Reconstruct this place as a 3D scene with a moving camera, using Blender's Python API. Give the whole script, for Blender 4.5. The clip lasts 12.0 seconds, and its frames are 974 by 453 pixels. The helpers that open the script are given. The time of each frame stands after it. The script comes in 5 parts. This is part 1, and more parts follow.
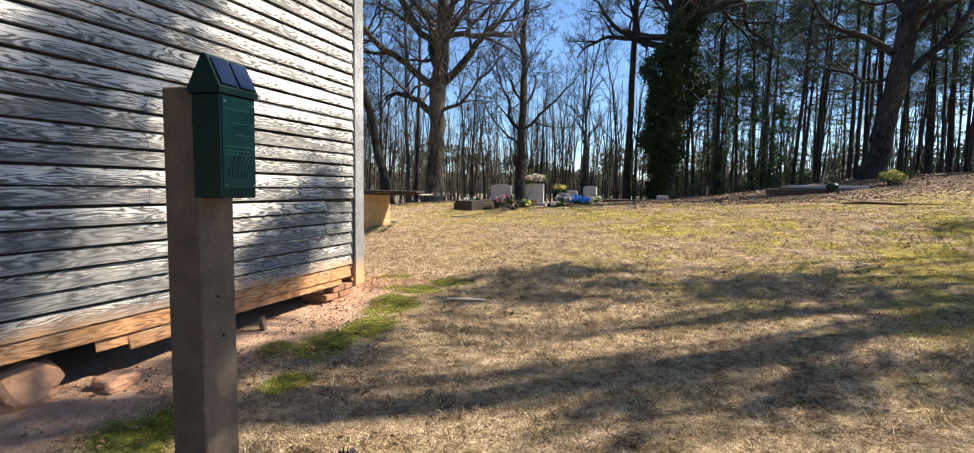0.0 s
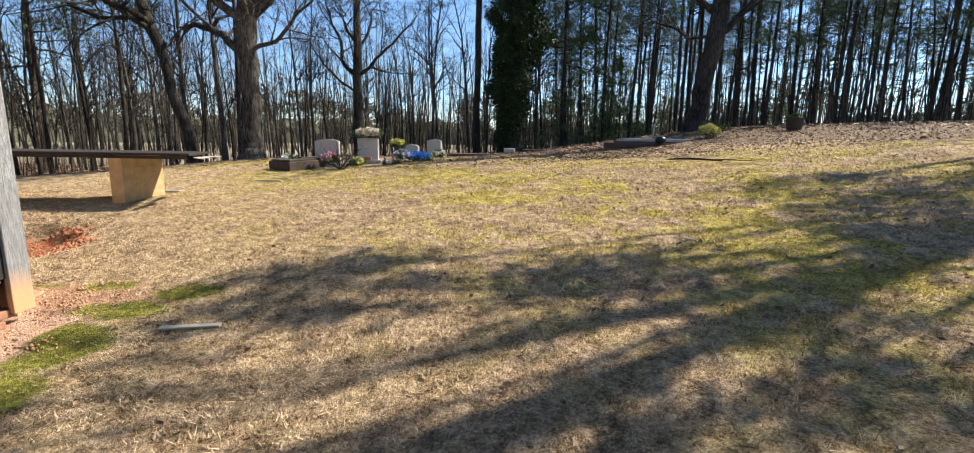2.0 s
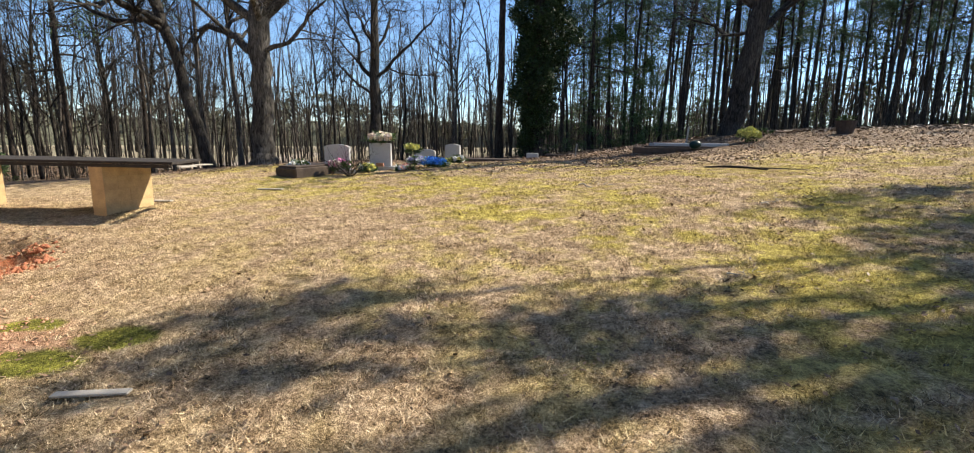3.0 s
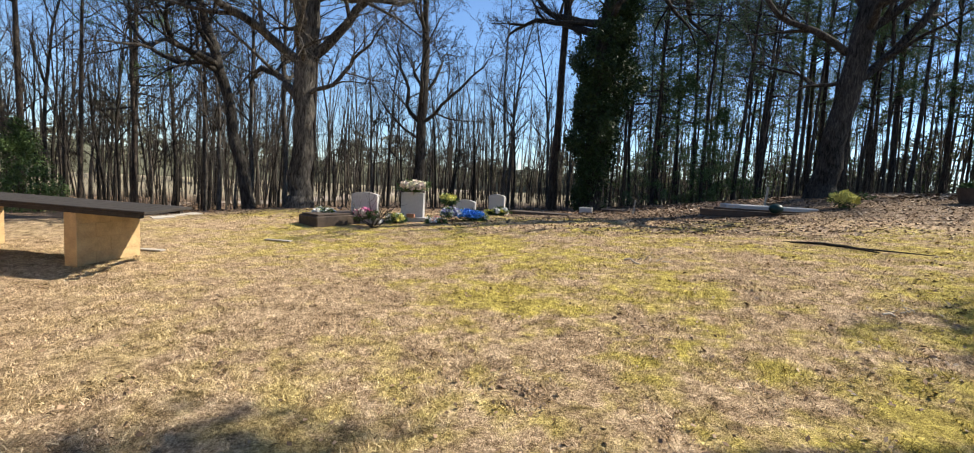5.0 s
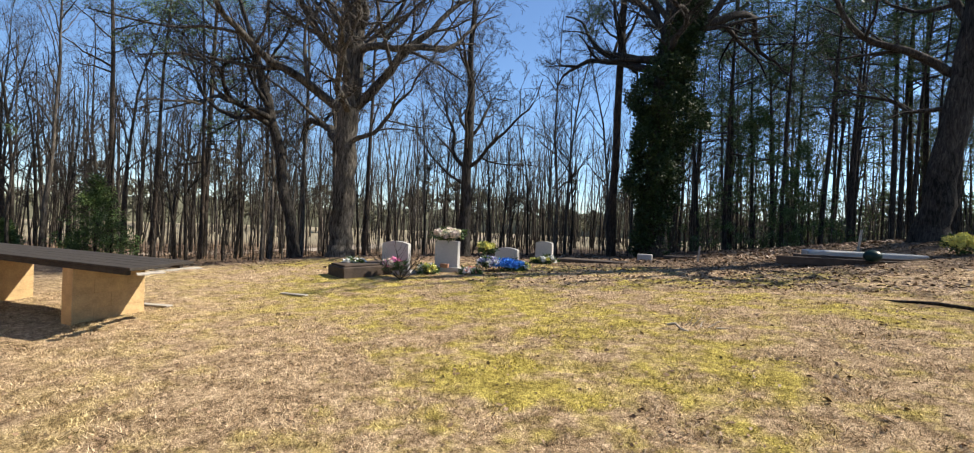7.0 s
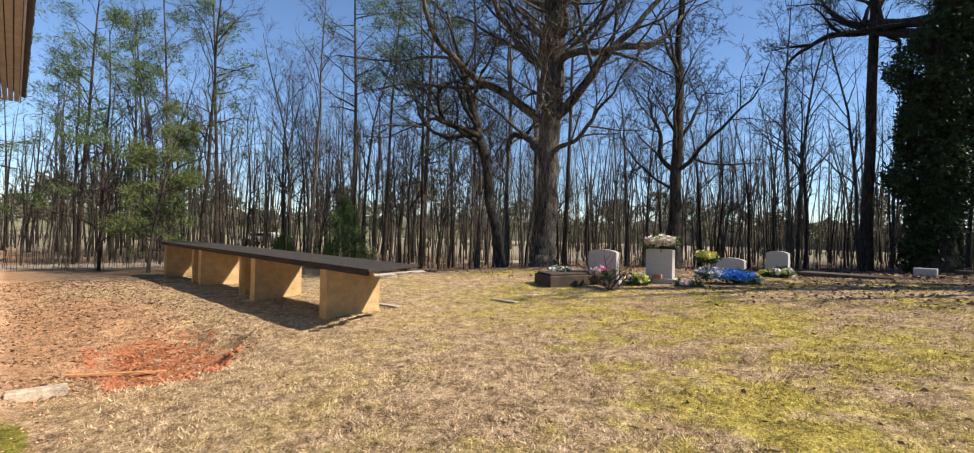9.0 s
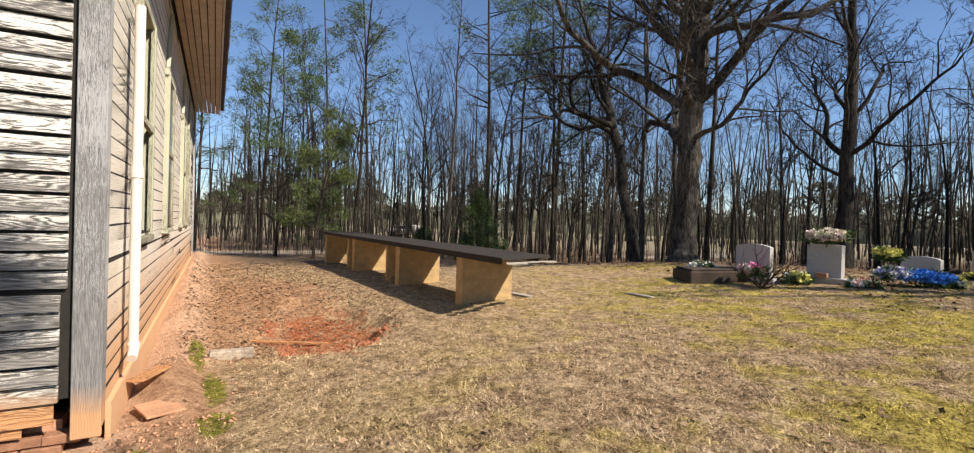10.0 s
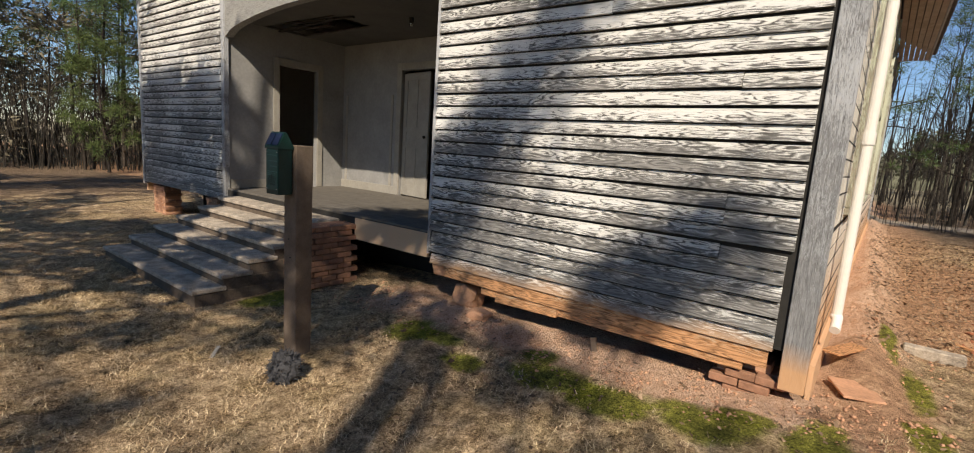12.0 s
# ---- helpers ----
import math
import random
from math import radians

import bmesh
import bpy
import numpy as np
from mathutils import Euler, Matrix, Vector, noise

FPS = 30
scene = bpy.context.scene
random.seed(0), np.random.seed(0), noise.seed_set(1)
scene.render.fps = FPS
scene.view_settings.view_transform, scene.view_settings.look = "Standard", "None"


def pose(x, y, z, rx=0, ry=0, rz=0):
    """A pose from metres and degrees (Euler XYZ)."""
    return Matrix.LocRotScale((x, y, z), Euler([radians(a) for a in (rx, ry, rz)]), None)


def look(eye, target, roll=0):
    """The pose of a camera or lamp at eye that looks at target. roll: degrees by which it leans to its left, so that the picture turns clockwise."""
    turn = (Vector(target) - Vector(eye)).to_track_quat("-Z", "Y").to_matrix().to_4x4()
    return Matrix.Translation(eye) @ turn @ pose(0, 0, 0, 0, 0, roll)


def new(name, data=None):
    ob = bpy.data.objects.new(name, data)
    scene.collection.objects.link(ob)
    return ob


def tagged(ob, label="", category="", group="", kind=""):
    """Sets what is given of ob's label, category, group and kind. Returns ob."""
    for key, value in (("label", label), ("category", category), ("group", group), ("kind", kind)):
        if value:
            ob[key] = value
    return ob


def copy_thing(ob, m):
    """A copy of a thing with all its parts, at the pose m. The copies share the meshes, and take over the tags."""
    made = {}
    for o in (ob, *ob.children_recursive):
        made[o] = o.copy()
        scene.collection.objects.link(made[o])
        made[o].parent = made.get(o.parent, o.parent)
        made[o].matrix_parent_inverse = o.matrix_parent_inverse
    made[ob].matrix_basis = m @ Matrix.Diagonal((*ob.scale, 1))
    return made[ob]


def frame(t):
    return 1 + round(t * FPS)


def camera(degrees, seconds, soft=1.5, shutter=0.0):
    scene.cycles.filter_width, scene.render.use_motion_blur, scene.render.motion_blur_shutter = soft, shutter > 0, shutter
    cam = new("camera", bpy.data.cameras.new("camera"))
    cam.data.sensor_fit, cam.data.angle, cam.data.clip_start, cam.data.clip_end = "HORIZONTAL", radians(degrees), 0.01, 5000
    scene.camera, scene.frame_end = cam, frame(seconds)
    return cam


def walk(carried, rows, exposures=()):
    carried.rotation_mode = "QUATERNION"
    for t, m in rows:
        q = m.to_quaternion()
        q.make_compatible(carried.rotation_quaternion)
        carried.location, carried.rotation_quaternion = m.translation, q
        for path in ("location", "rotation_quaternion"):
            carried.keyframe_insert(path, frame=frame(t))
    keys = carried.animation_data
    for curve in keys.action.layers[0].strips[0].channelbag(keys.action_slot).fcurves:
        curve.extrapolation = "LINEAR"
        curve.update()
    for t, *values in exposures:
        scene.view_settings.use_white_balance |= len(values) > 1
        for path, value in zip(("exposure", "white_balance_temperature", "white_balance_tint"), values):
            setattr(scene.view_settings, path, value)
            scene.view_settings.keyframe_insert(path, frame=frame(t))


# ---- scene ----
cam = camera(88.9, 12.0, soft=1.1)
PATH = [
    (0, (0.009, 0.061, 1.232), (-0.684, 1.93, 1.074), 0.9),
    (0.2, (0.026, 0.159, 1.232), (-0.438, 2.089, 0.992), -1.3),
    (0.5, (0.084, 0.365, 1.247), (-0.149, 2.33, 0.953), -0.5),
    (1, (0.186, 0.74, 1.355), (0.144, 2.711, 1.02), -0.3),
    (1.5, (0.329, 1.165, 1.401), (0.243, 3.134, 1.064), 0.2),
    (2, (0.433, 1.564, 1.425), (0.272, 3.526, 1.072), 0.7),
    (2.5, (0.534, 2.041, 1.443), (0.309, 3.997, 1.095), 0.4),
    (4.3, (0.728, 3.63, 1.657), (0.308, 5.563, 1.359), 2.1),
    (4.5, (0.814, 3.796, 1.674), (0.354, 5.724, 1.413), 2.1),
    (5, (0.883, 4.078, 1.711), (0.362, 6.001, 1.532), 3.0),
    (5.5, (1.084, 4.408, 1.735), (0.497, 6.317, 1.632), 3.3),
    (6, (1.193, 4.691, 1.753), (0.515, 6.571, 1.694), 3.0),
    (6.5, (1.338, 5.022, 1.794), (0.603, 6.882, 1.762), 2.2),
    (6.7, (1.317, 5.1, 1.808), (0.57, 6.955, 1.783), 2.2),
    (8.3, (0.847, 5.436, 1.674), (-0.373, 7.021, 1.716), 1.6),
    (8.5, (0.807, 5.446, 1.677), (-0.482, 6.974, 1.711), 1.5),
    (9, (0.787, 5.457, 1.647), (-0.64, 6.858, 1.666), 1.4),
    (9.5, (0.779, 5.464, 1.615), (-0.777, 6.721, 1.612), 1.7),
    (10, (0.76, 5.454, 1.588), (-0.98, 6.44, 1.57), 1.7),
    (10.5, (0.758, 5.41, 1.604), (-1.15, 6.008, 1.562), 1.0),
    (11, (0.671, 5.302, 1.655), (-1.327, 5.357, 1.589), 1.2),
    (11.5, (0.615, 5.141, 1.688), (-1.286, 4.538, 1.542), 2.4),
    (12, (0.622, 5.043, 1.632), (-0.951, 3.847, 1.327), 3.9),
]
walk(cam, [(t, look(eye, target, roll)) for t, eye, target, roll in PATH],
     [(0, .98, 6650, 10), (2.5, 1.0, 6650, 10), (5, .9, 6650, 10), (9.5, .68, 6850, 13), (10.5, .22, 6950, 14), (11, .08, 7000, 14), (12, .1, 6900, 12)])

# ---- world, sun, exposure ----
SUN_DIR = Vector((1.0, 0.64, 1.02)).normalized()
world = bpy.data.worlds.new("world")
scene.world = world
world.use_nodes = True
_n = world.node_tree.nodes
_sky = _n.new("ShaderNodeTexSky")
_sky.sky_type, _sky.sun_disc = "NISHITA", False
_sky.sun_elevation = math.asin(SUN_DIR.z)
_sky.sun_rotation = math.atan2(SUN_DIR.x, SUN_DIR.y)
_sky.air_density, _sky.dust_density, _sky.ozone_density = 0.95, 0.0, 6.5
world.node_tree.links.new(_sky.outputs[0], _n["Background"].inputs[0])
_n["Background"].inputs[1].default_value = 0.105
sun = new("sun", bpy.data.lights.new("sun", "SUN"))
sun.data.energy, sun.data.angle, sun.data.color = 5.0, radians(0.5), (1.0, 0.92, 0.79)
sun.matrix_basis = look(SUN_DIR * 50, (0, 0, 0))


# ---- materials ----
def mat(name, rough=0.85, spec=0.3):
    """A node material and small helpers to wire it."""
    m = bpy.data.materials.new(name)
    m.use_nodes = True
    b = m.node_tree.nodes["Principled BSDF"]
    b.inputs["Roughness"].default_value = rough
    b.inputs["Specular IOR Level"].default_value = spec
    return m, m.node_tree, b


def nd(t, kind, **inputs):
    n = t.nodes.new(kind)
    for k, v in inputs.items():
        key = k.replace("_", " ")
        if hasattr(v, "is_output"):
            t.links.new(v, n.inputs[key])
        else:
            n.inputs[key].default_value = v
    return n


def coords(t, scale=(1, 1, 1), obj=False):
    c = t.nodes.new("ShaderNodeTexCoord") if obj else t.nodes.new("ShaderNodeNewGeometry")
    m = t.nodes.new("ShaderNodeMapping")
    m.inputs["Scale"].default_value = scale
    t.links.new(c.outputs["Object" if obj else "Position"], m.inputs["Vector"])
    return m.outputs[0]


def noise_tex(t, vec, scale, detail=4.0, rough=0.6, dist=0.0):
    n = nd(t, "ShaderNodeTexNoise", Vector=vec, Scale=scale, Detail=detail, Roughness=rough, Distortion=dist)
    return n.outputs[0]


def ramp(t, fac, stops):
    r = t.nodes.new("ShaderNodeValToRGB")
    t.links.new(fac, r.inputs[0])
    e = r.color_ramp.elements
    while len(e) < len(stops):
        e.new(0.5)
    for el, (p, c) in zip(e, stops):
        el.position = p
        el.color = (*c, 1) if isinstance(c, tuple) else (c, c, c, 1)
    return r.outputs[0]


def mix(t, fac, a, b, mode="MIX"):
    m = t.nodes.new("ShaderNodeMix")
    m.data_type, m.blend_type = "RGBA", mode
    for sock, v in ((m.inputs[0], fac), (m.inputs[6], a), (m.inputs[7], b)):
        if hasattr(v, "is_output"):
            t.links.new(v, sock)
        else:
            sock.default_value = (*v, 1) if isinstance(v, tuple) else v
    return m.outputs[2]


def maths(t, op, a, b=0.0, clamp=False):
    m = t.nodes.new("ShaderNodeMath")
    m.operation, m.use_clamp = op, clamp
    for sock, v in ((m.inputs[0], a), (m.inputs[1], b)):
        if hasattr(v, "is_output"):
            t.links.new(v, sock)
        else:
            sock.default_value = v
    return m.outputs[0]


def bump(t, b, height, strength=0.5, distance=0.02):
    n = nd(t, "ShaderNodeBump", Strength=strength, Distance=distance, Height=height)
    t.links.new(n.outputs[0], b.inputs["Normal"])


def plain(name, col, rough=0.8, var=0.25, scale=12.0, bumpy=0.3, metal=0.0):
    """A surface of one colour family with two scales of variation and fine relief."""
    m, t, b = mat(name, rough)
    v = coords(t)
    n1, n2 = noise_tex(t, v, scale), noise_tex(t, v, scale * 9, 3)
    f = maths(t, "ADD", maths(t, "MULTIPLY", n1, 0.6), maths(t, "MULTIPLY", n2, 0.4))
    lo, hi = tuple(c * (1 - var) for c in col), tuple(min(1, c * (1 + var)) for c in col)
    t.links.new(ramp(t, f, [(0.3, lo), (0.7, hi)]), b.inputs["Base Color"])
    b.inputs["Metallic"].default_value = metal
    bump(t, b, f, bumpy, 0.01)
    return m


def island(t):
    return t.nodes.new("ShaderNodeNewGeometry").outputs["Random Per Island"]


def obrand(t):
    return t.nodes.new("ShaderNodeObjectInfo").outputs["Random"]


def weathered(name, axis, paint, wood, cover, clay=True, local=True, figure=0.11):
    """Old boards: flaking white paint over grey grained wood with arched growth rings, grain along axis (0 x, 1 y, 2 z)."""
    m, t, b = mat(name, 0.9, 0.2)
    c = t.nodes.new("ShaderNodeTexCoord")
    g = t.nodes.new("ShaderNodeNewGeometry")
    off = nd(t, "ShaderNodeCombineXYZ", X=maths(t, "MULTIPLY", obrand(t), 37.0), Y=maths(t, "MULTIPLY", obrand(t), 17.0), Z=maths(t, "MULTIPLY", obrand(t), 11.0))
    va = t.nodes.new("ShaderNodeVectorMath")
    t.links.new(c.outputs["Object"] if local else g.outputs["Position"], va.inputs[0]), t.links.new(off.outputs[0], va.inputs[1])
    ax = 0 if local and axis < 2 else axis

    def stretched(across, along):
        sc = [across] * 3
        sc[ax] = along
        mp = t.nodes.new("ShaderNodeMapping")
        mp.inputs["Scale"].default_value = sc
        t.links.new(va.outputs[0], mp.inputs[0])
        return mp.outputs[0]

    low = noise_tex(t, stretched(13.0, 1.9), 1.0, 2, 0.5)
    rings = maths(t, "SINE", maths(t, "MULTIPLY", low, 70.0))
    rings = maths(t, "POWER", maths(t, "MULTIPLY", maths(t, "ADD", rings, 1.0), .5), .55)
    fine = noise_tex(t, stretched(190, 9), 1.0, 4, .75, .5)
    flake = maths(t, "ADD", maths(t, "MULTIPLY", noise_tex(t, stretched(90, 10.0), 1.0, 4, .7, .4), .45), maths(t, "MULTIPLY", noise_tex(t, stretched(260, 40.0), 1.0, 4, .8, .3), .55))
    patch = noise_tex(t, coords(t, (0.9, 0.9, 1.6)), 1.3, 3)
    zl = nd(t, "ShaderNodeSeparateXYZ", Vector=c.outputs["Object"]).outputs[2]
    edge = maths(t, "MULTIPLY", maths(t, "SUBTRACT", zl, 0.06), 0.9) if local and axis < 2 else 0.0
    level = maths(t, "ADD", maths(t, "MULTIPLY", flake, 0.55), maths(t, "MULTIPLY", patch, 0.28))
    zw = nd(t, "ShaderNodeSeparateXYZ", Vector=g.outputs["Position"]).outputs[2]
    level = maths(t, "ADD", level, maths(t, "MINIMUM", maths(t, "MULTIPLY", maths(t, "SUBTRACT", zw, 1.1), .05), .05))
    level = maths(t, "ADD", level, maths(t, "MULTIPLY", rings, figure))
    level = maths(t, "ADD", level, maths(t, "ADD", maths(t, "MULTIPLY", maths(t, "SUBTRACT", obrand(t), 0.5), 0.08), edge))
    mask = ramp(t, level, [(cover, 0.0), (cover + 0.05, 1.0)])
    gr = maths(t, "ADD", maths(t, "MULTIPLY", rings, figure * 2.7), maths(t, "MULTIPLY", fine, 1 - figure * 2.7))
    grain = ramp(t, gr, [(0.3, tuple(k * 0.4 for k in wood)), (0.75, tuple(min(1, k * 1.5) for k in wood))])
    pcol = ramp(t, fine, [(0.28, tuple(k * 0.7 for k in paint)), (0.5, paint)])
    col = mix(t, mask, grain, pcol)
    if clay:
        # red clay splashed up by rain on the lowest boards
        z = nd(t, "ShaderNodeSeparateXYZ", Vector=g.outputs["Position"]).outputs[2]
        e = maths(t, "ADD", z, maths(t, "MULTIPLY", patch, -0.5))
        lo, hi = clay if isinstance(clay, tuple) else (0.02, 0.22)
        col = mix(t, ramp(t, e, [(lo, 0.85), (hi, 0.0)]), col, (0.66, 0.37, 0.18))
    t.links.new(col, b.inputs["Base Color"])
    bump(t, b, maths(t, "ADD", gr, maths(t, "MULTIPLY", mask, 0.5)), 0.7, 0.006)
    return m


M = {}
M["board_y"] = weathered("weathered_clapboard", 1, (0.76, 0.745, 0.70), (0.22, 0.212, 0.198), 0.487)
M["board_x"] = weathered("painted_clapboard", 0, (0.84, 0.80, 0.71), (0.40, 0.36, 0.30), 0.33, (0.25, 1.0))
M["corner"] = weathered("corner_board_wood", 2, (0.50, 0.51, 0.52), (0.27, 0.27, 0.27), 0.42, True, False, 0.015)
M["clayboard"] = weathered("clay_stained_wood", 1, (0.60, 0.42, 0.27), (0.48, 0.25, 0.12), 0.52, False)
M["clay"] = plain("red_clay", (0.54, 0.30, 0.18), 0.95, 0.3, 5, 0.8)
M["brick"] = plain("old_brick", (0.34, 0.18, 0.11), 0.95, 0.4, 14, 0.6)
M["concrete"] = plain("stained_concrete", (0.40, 0.34, 0.27), 0.95, 0.7, 7, 0.8)
M["riser"] = plain("dark_riser", (0.13, 0.10, 0.075), 0.95, 0.5, 6, 0.6)
M["block"] = plain("ochre_block", (0.47, 0.33, 0.17), 0.95, 0.3, 6, 0.5)
M["slab"] = plain("dark_old_planks", (0.042, 0.036, 0.031), 0.9, 0.5, 9, 0.5)
M["pale_wood"] = plain("pale_broken_wood", (0.42, 0.38, 0.32), 0.9, 0.3, 14, 0.5)
M["post"] = plain("treated_post", (0.16, 0.12, 0.088), 0.9, 0.35, 10, 0.5)
# white wall paint, greyed in colour to stand for shade indoors
M["plaster"] = plain("shade_greyed_white_paint", (0.30, 0.293, 0.28), 0.8, 0.2, 2.5, 0.3)
M["greenbox"] = plain("dark_green_paint", (0.003, 0.027, 0.023), 0.4, 0.15, 20, 0.05)
M["greenplate"] = plain("green_plate", (0.010, 0.070, 0.062), 0.35, 0.15, 20, 0.05)
M["granite"] = plain("grey_granite", (0.46, 0.45, 0.43), 0.6, 0.2, 40, 0.15)
M["pvc"] = plain("white_pipe", (0.78, 0.74, 0.68), 0.4, 0.08, 3, 0.05)
# near-black, for knobs and wheels and to stand for shade in gaps and voids
M["dark"] = plain("near_black", (0.03, 0.028, 0.025), 0.95)
M["bark"] = plain("grey_brown_bark", (0.12, 0.10, 0.085), 0.95, 0.45, 6, 0.8)
M["roof"] = plain("rusty_roofing", (0.12, 0.10, 0.09), 0.8, 0.4, 8)


M["soffit"] = plain("soffit_boards", (0.42, 0.36, 0.30), 0.85, 0.3, 4, 0.4)
M["frame"] = weathered("pale_green_frame_wood", 2, (0.52, 0.54, 0.42), (0.32, 0.29, 0.22), 0.42, False, False, 0.02)
# yellowed trim, its colour also lowered for the porch shade
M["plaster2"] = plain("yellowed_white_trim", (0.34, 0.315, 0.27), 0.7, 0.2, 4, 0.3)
# off-white ceiling paint, its colour darkened to stand for the porch shade
M["ceil"] = plain("shade_darkened_ceiling_paint", (0.11, 0.105, 0.096), 0.85, 0.2, 3, 0.3)
M["panel"] = plain("solar_cell", (0.02, 0.03, 0.07), 0.2, 0.2, 30, 0.0)
M["platetext"] = plain("worn_pale_lettering", (0.05, 0.17, 0.15), 0.5, 0.1, 30, 0.0)
M["darkstone"] = plain("dark_weathered_stone", (0.080, 0.060, 0.047), 0.9, 0.4, 8, 0.6)
M["farfoliage"] = plain("far_thicket", (0.14, 0.14, 0.095), 0.95, 0.5, 0.4, 0.0)
M["pitclay"] = plain("dark_red_clay", (0.34, 0.13, 0.068), 0.95, 0.4, 12, 0.8)
M["brush"] = plain("winter_brush", (0.20, 0.175, 0.12), 0.95, 0.6, 0.7, 0.0)
M["porch"] = plain("grey_porch_planks", (0.14, 0.125, 0.105), 0.8, 0.35, 7, 0.4)


def glass_mat():
    m, t, b = mat("dusty_glass", 0.12, 0.5)
    b.inputs["Base Color"].default_value = (.5, .52, .5, 1)
    b.inputs["Transmission Weight"].default_value = .9
    return m


M["glass"] = glass_mat()


def grass_mat():
    m, t, b = mat("straw_grass", 0.8, 0.2)
    v = coords(t)
    n1 = noise_tex(t, v, .55, 5)
    n2 = noise_tex(t, v, 3.0, 5)
    f = island(t)
    straw = ramp(t, f, [(0, (.10, .07, .038)), (.4, (.58, .42, .255)), (1, (.94, .77, .53))])
    moss = ramp(t, f, [(0, (.24, .21, .02)), (1, (.88, .75, .09))])
    mm = ramp(t, maths(t, "ADD", maths(t, "MULTIPLY", n1, .5), maths(t, "MULTIPLY", n2, .5)), [(.46, 0.0), (.57, .72)])
    sx = nd(t, "ShaderNodeSeparateXYZ", Vector=v)
    where = ramp(t, maths(t, "MULTIPLY", maths(t, "ADD", sx.outputs[1], maths(t, "MULTIPLY", sx.outputs[0], .8)), .1), [(.38, .12), (.85, 1.0)])
    col = mix(t, maths(t, "MULTIPLY", mm, where), straw, moss)
    tuft = maths(t, "ADD", maths(t, "MULTIPLY", noise_tex(t, v, 13.0, 5, .8), .6), maths(t, "MULTIPLY", noise_tex(t, v, 4.5, 3, .7), .4))
    t.links.new(mix(t, 1.0, col, ramp(t, tuft, [(.40, (.42, .38, .34)), (.48, (.90, .89, .87)), (.60, (1, 1, 1))]), "MULTIPLY"), b.inputs["Base Color"])
    return m


M["grass"] = grass_mat()


def ground_mat2():
    """Straw lawn, yellow-green moss, red clay and wood floor litter, laid out by place."""
    m, t, b = mat("winter_lawn", 0.95, 0.1)
    v = coords(t)
    g = t.nodes.new("ShaderNodeNewGeometry")
    xyz = nd(t, "ShaderNodeSeparateXYZ", Vector=g.outputs["Position"])
    X, Y = xyz.outputs[0], xyz.outputs[1]
    n1, n2, n3 = noise_tex(t, v, .55, 5), noise_tex(t, v, 3.0, 5), noise_tex(t, v, 55.0, 4, .8)
    n4 = noise_tex(t, v, 13.0, 5, .8)
    n5 = noise_tex(t, v, 4.5, 3, .7)
    wob = maths(t, "MULTIPLY", maths(t, "SUBTRACT", n2, .5), 1.3)
    fine = maths(t, "ADD", maths(t, "ADD", maths(t, "MULTIPLY", n3, .40), maths(t, "MULTIPLY", n4, .38)), maths(t, "MULTIPLY", n5, .22))
    straw = ramp(t, fine, [(.39, (.06, .042, .024)), (.47, (.30, .205, .12)), (.53, (.56, .405, .25)), (.61, (.92, .72, .48))])
    moss = ramp(t, fine, [(.39, (.09, .075, .02)), (.49, (.40, .33, .05)), (.60, (.84, .72, .09))])
    mm = ramp(t, maths(t, "ADD", maths(t, "MULTIPLY", n1, .5), maths(t, "MULTIPLY", n2, .5)), [(.46, 0.0), (.57, .72)])
    where = ramp(t, maths(t, "MULTIPLY", maths(t, "ADD", Y, maths(t, "MULTIPLY", X, .8)), .1), [(.38, .12), (.85, 1.0)])
    col = mix(t, maths(t, "MULTIPLY", mm, where), straw, moss)

    def blob(cx, cy, sx, sy, soft=.35):
        a = maths(t, "POWER", maths(t, "ABSOLUTE", maths(t, "DIVIDE", maths(t, "SUBTRACT", X, cx), sx)), 2.0)
        c = maths(t, "POWER", maths(t, "ABSOLUTE", maths(t, "DIVIDE", maths(t, "SUBTRACT", Y, cy), sy)), 2.0)
        r = maths(t, "ADD", maths(t, "ADD", a, c), maths(t, "MULTIPLY", wob, 1.6))
        return ramp(t, r, [(.8 - soft, 1.0), (.8 + soft * .4, 0.0)])

    # brown worn soil and leaf floor towards the woods
    r2 = maths(t, "ADD", maths(t, "POWER", maths(t, "DIVIDE", maths(t, "ADD", X, 1.0), 15.0), 2.0), maths(t, "POWER", maths(t, "DIVIDE", maths(t, "SUBTRACT", Y, 4.0), 14.5), 2.0))
    litter = ramp(t, fine, [(.4, (.05, .033, .022)), (.5, (.20, .14, .09)), (.6, (.42, .31, .22))])
    col = mix(t, ramp(t, maths(t, "ADD", r2, wob), [(.85, 0.0), (1.1, 1.0)]), col, litter)
    clay = ramp(t, fine, [(.36, (.36, .19, .11)), (.47, (.70, .44, .29)), (.6, (.84, .60, .43))])
    pit = ramp(t, fine, [(.4, (.22, .055, .022)), (.5, (.50, .17, .075)), (.6, (.66, .34, .19))])
    pale = ramp(t, fine, [(.4, (.15, .08, .045)), (.48, (.42, .24, .14)), (.55, (.64, .38, .22)), (.63, (.80, .58, .38))])
    strip = ramp(t, maths(t, "ADD", maths(t, "SUBTRACT", X, WX), maths(t, "MULTIPLY", wob, .35)), [(.38, 1.0), (.62, 0.0)])
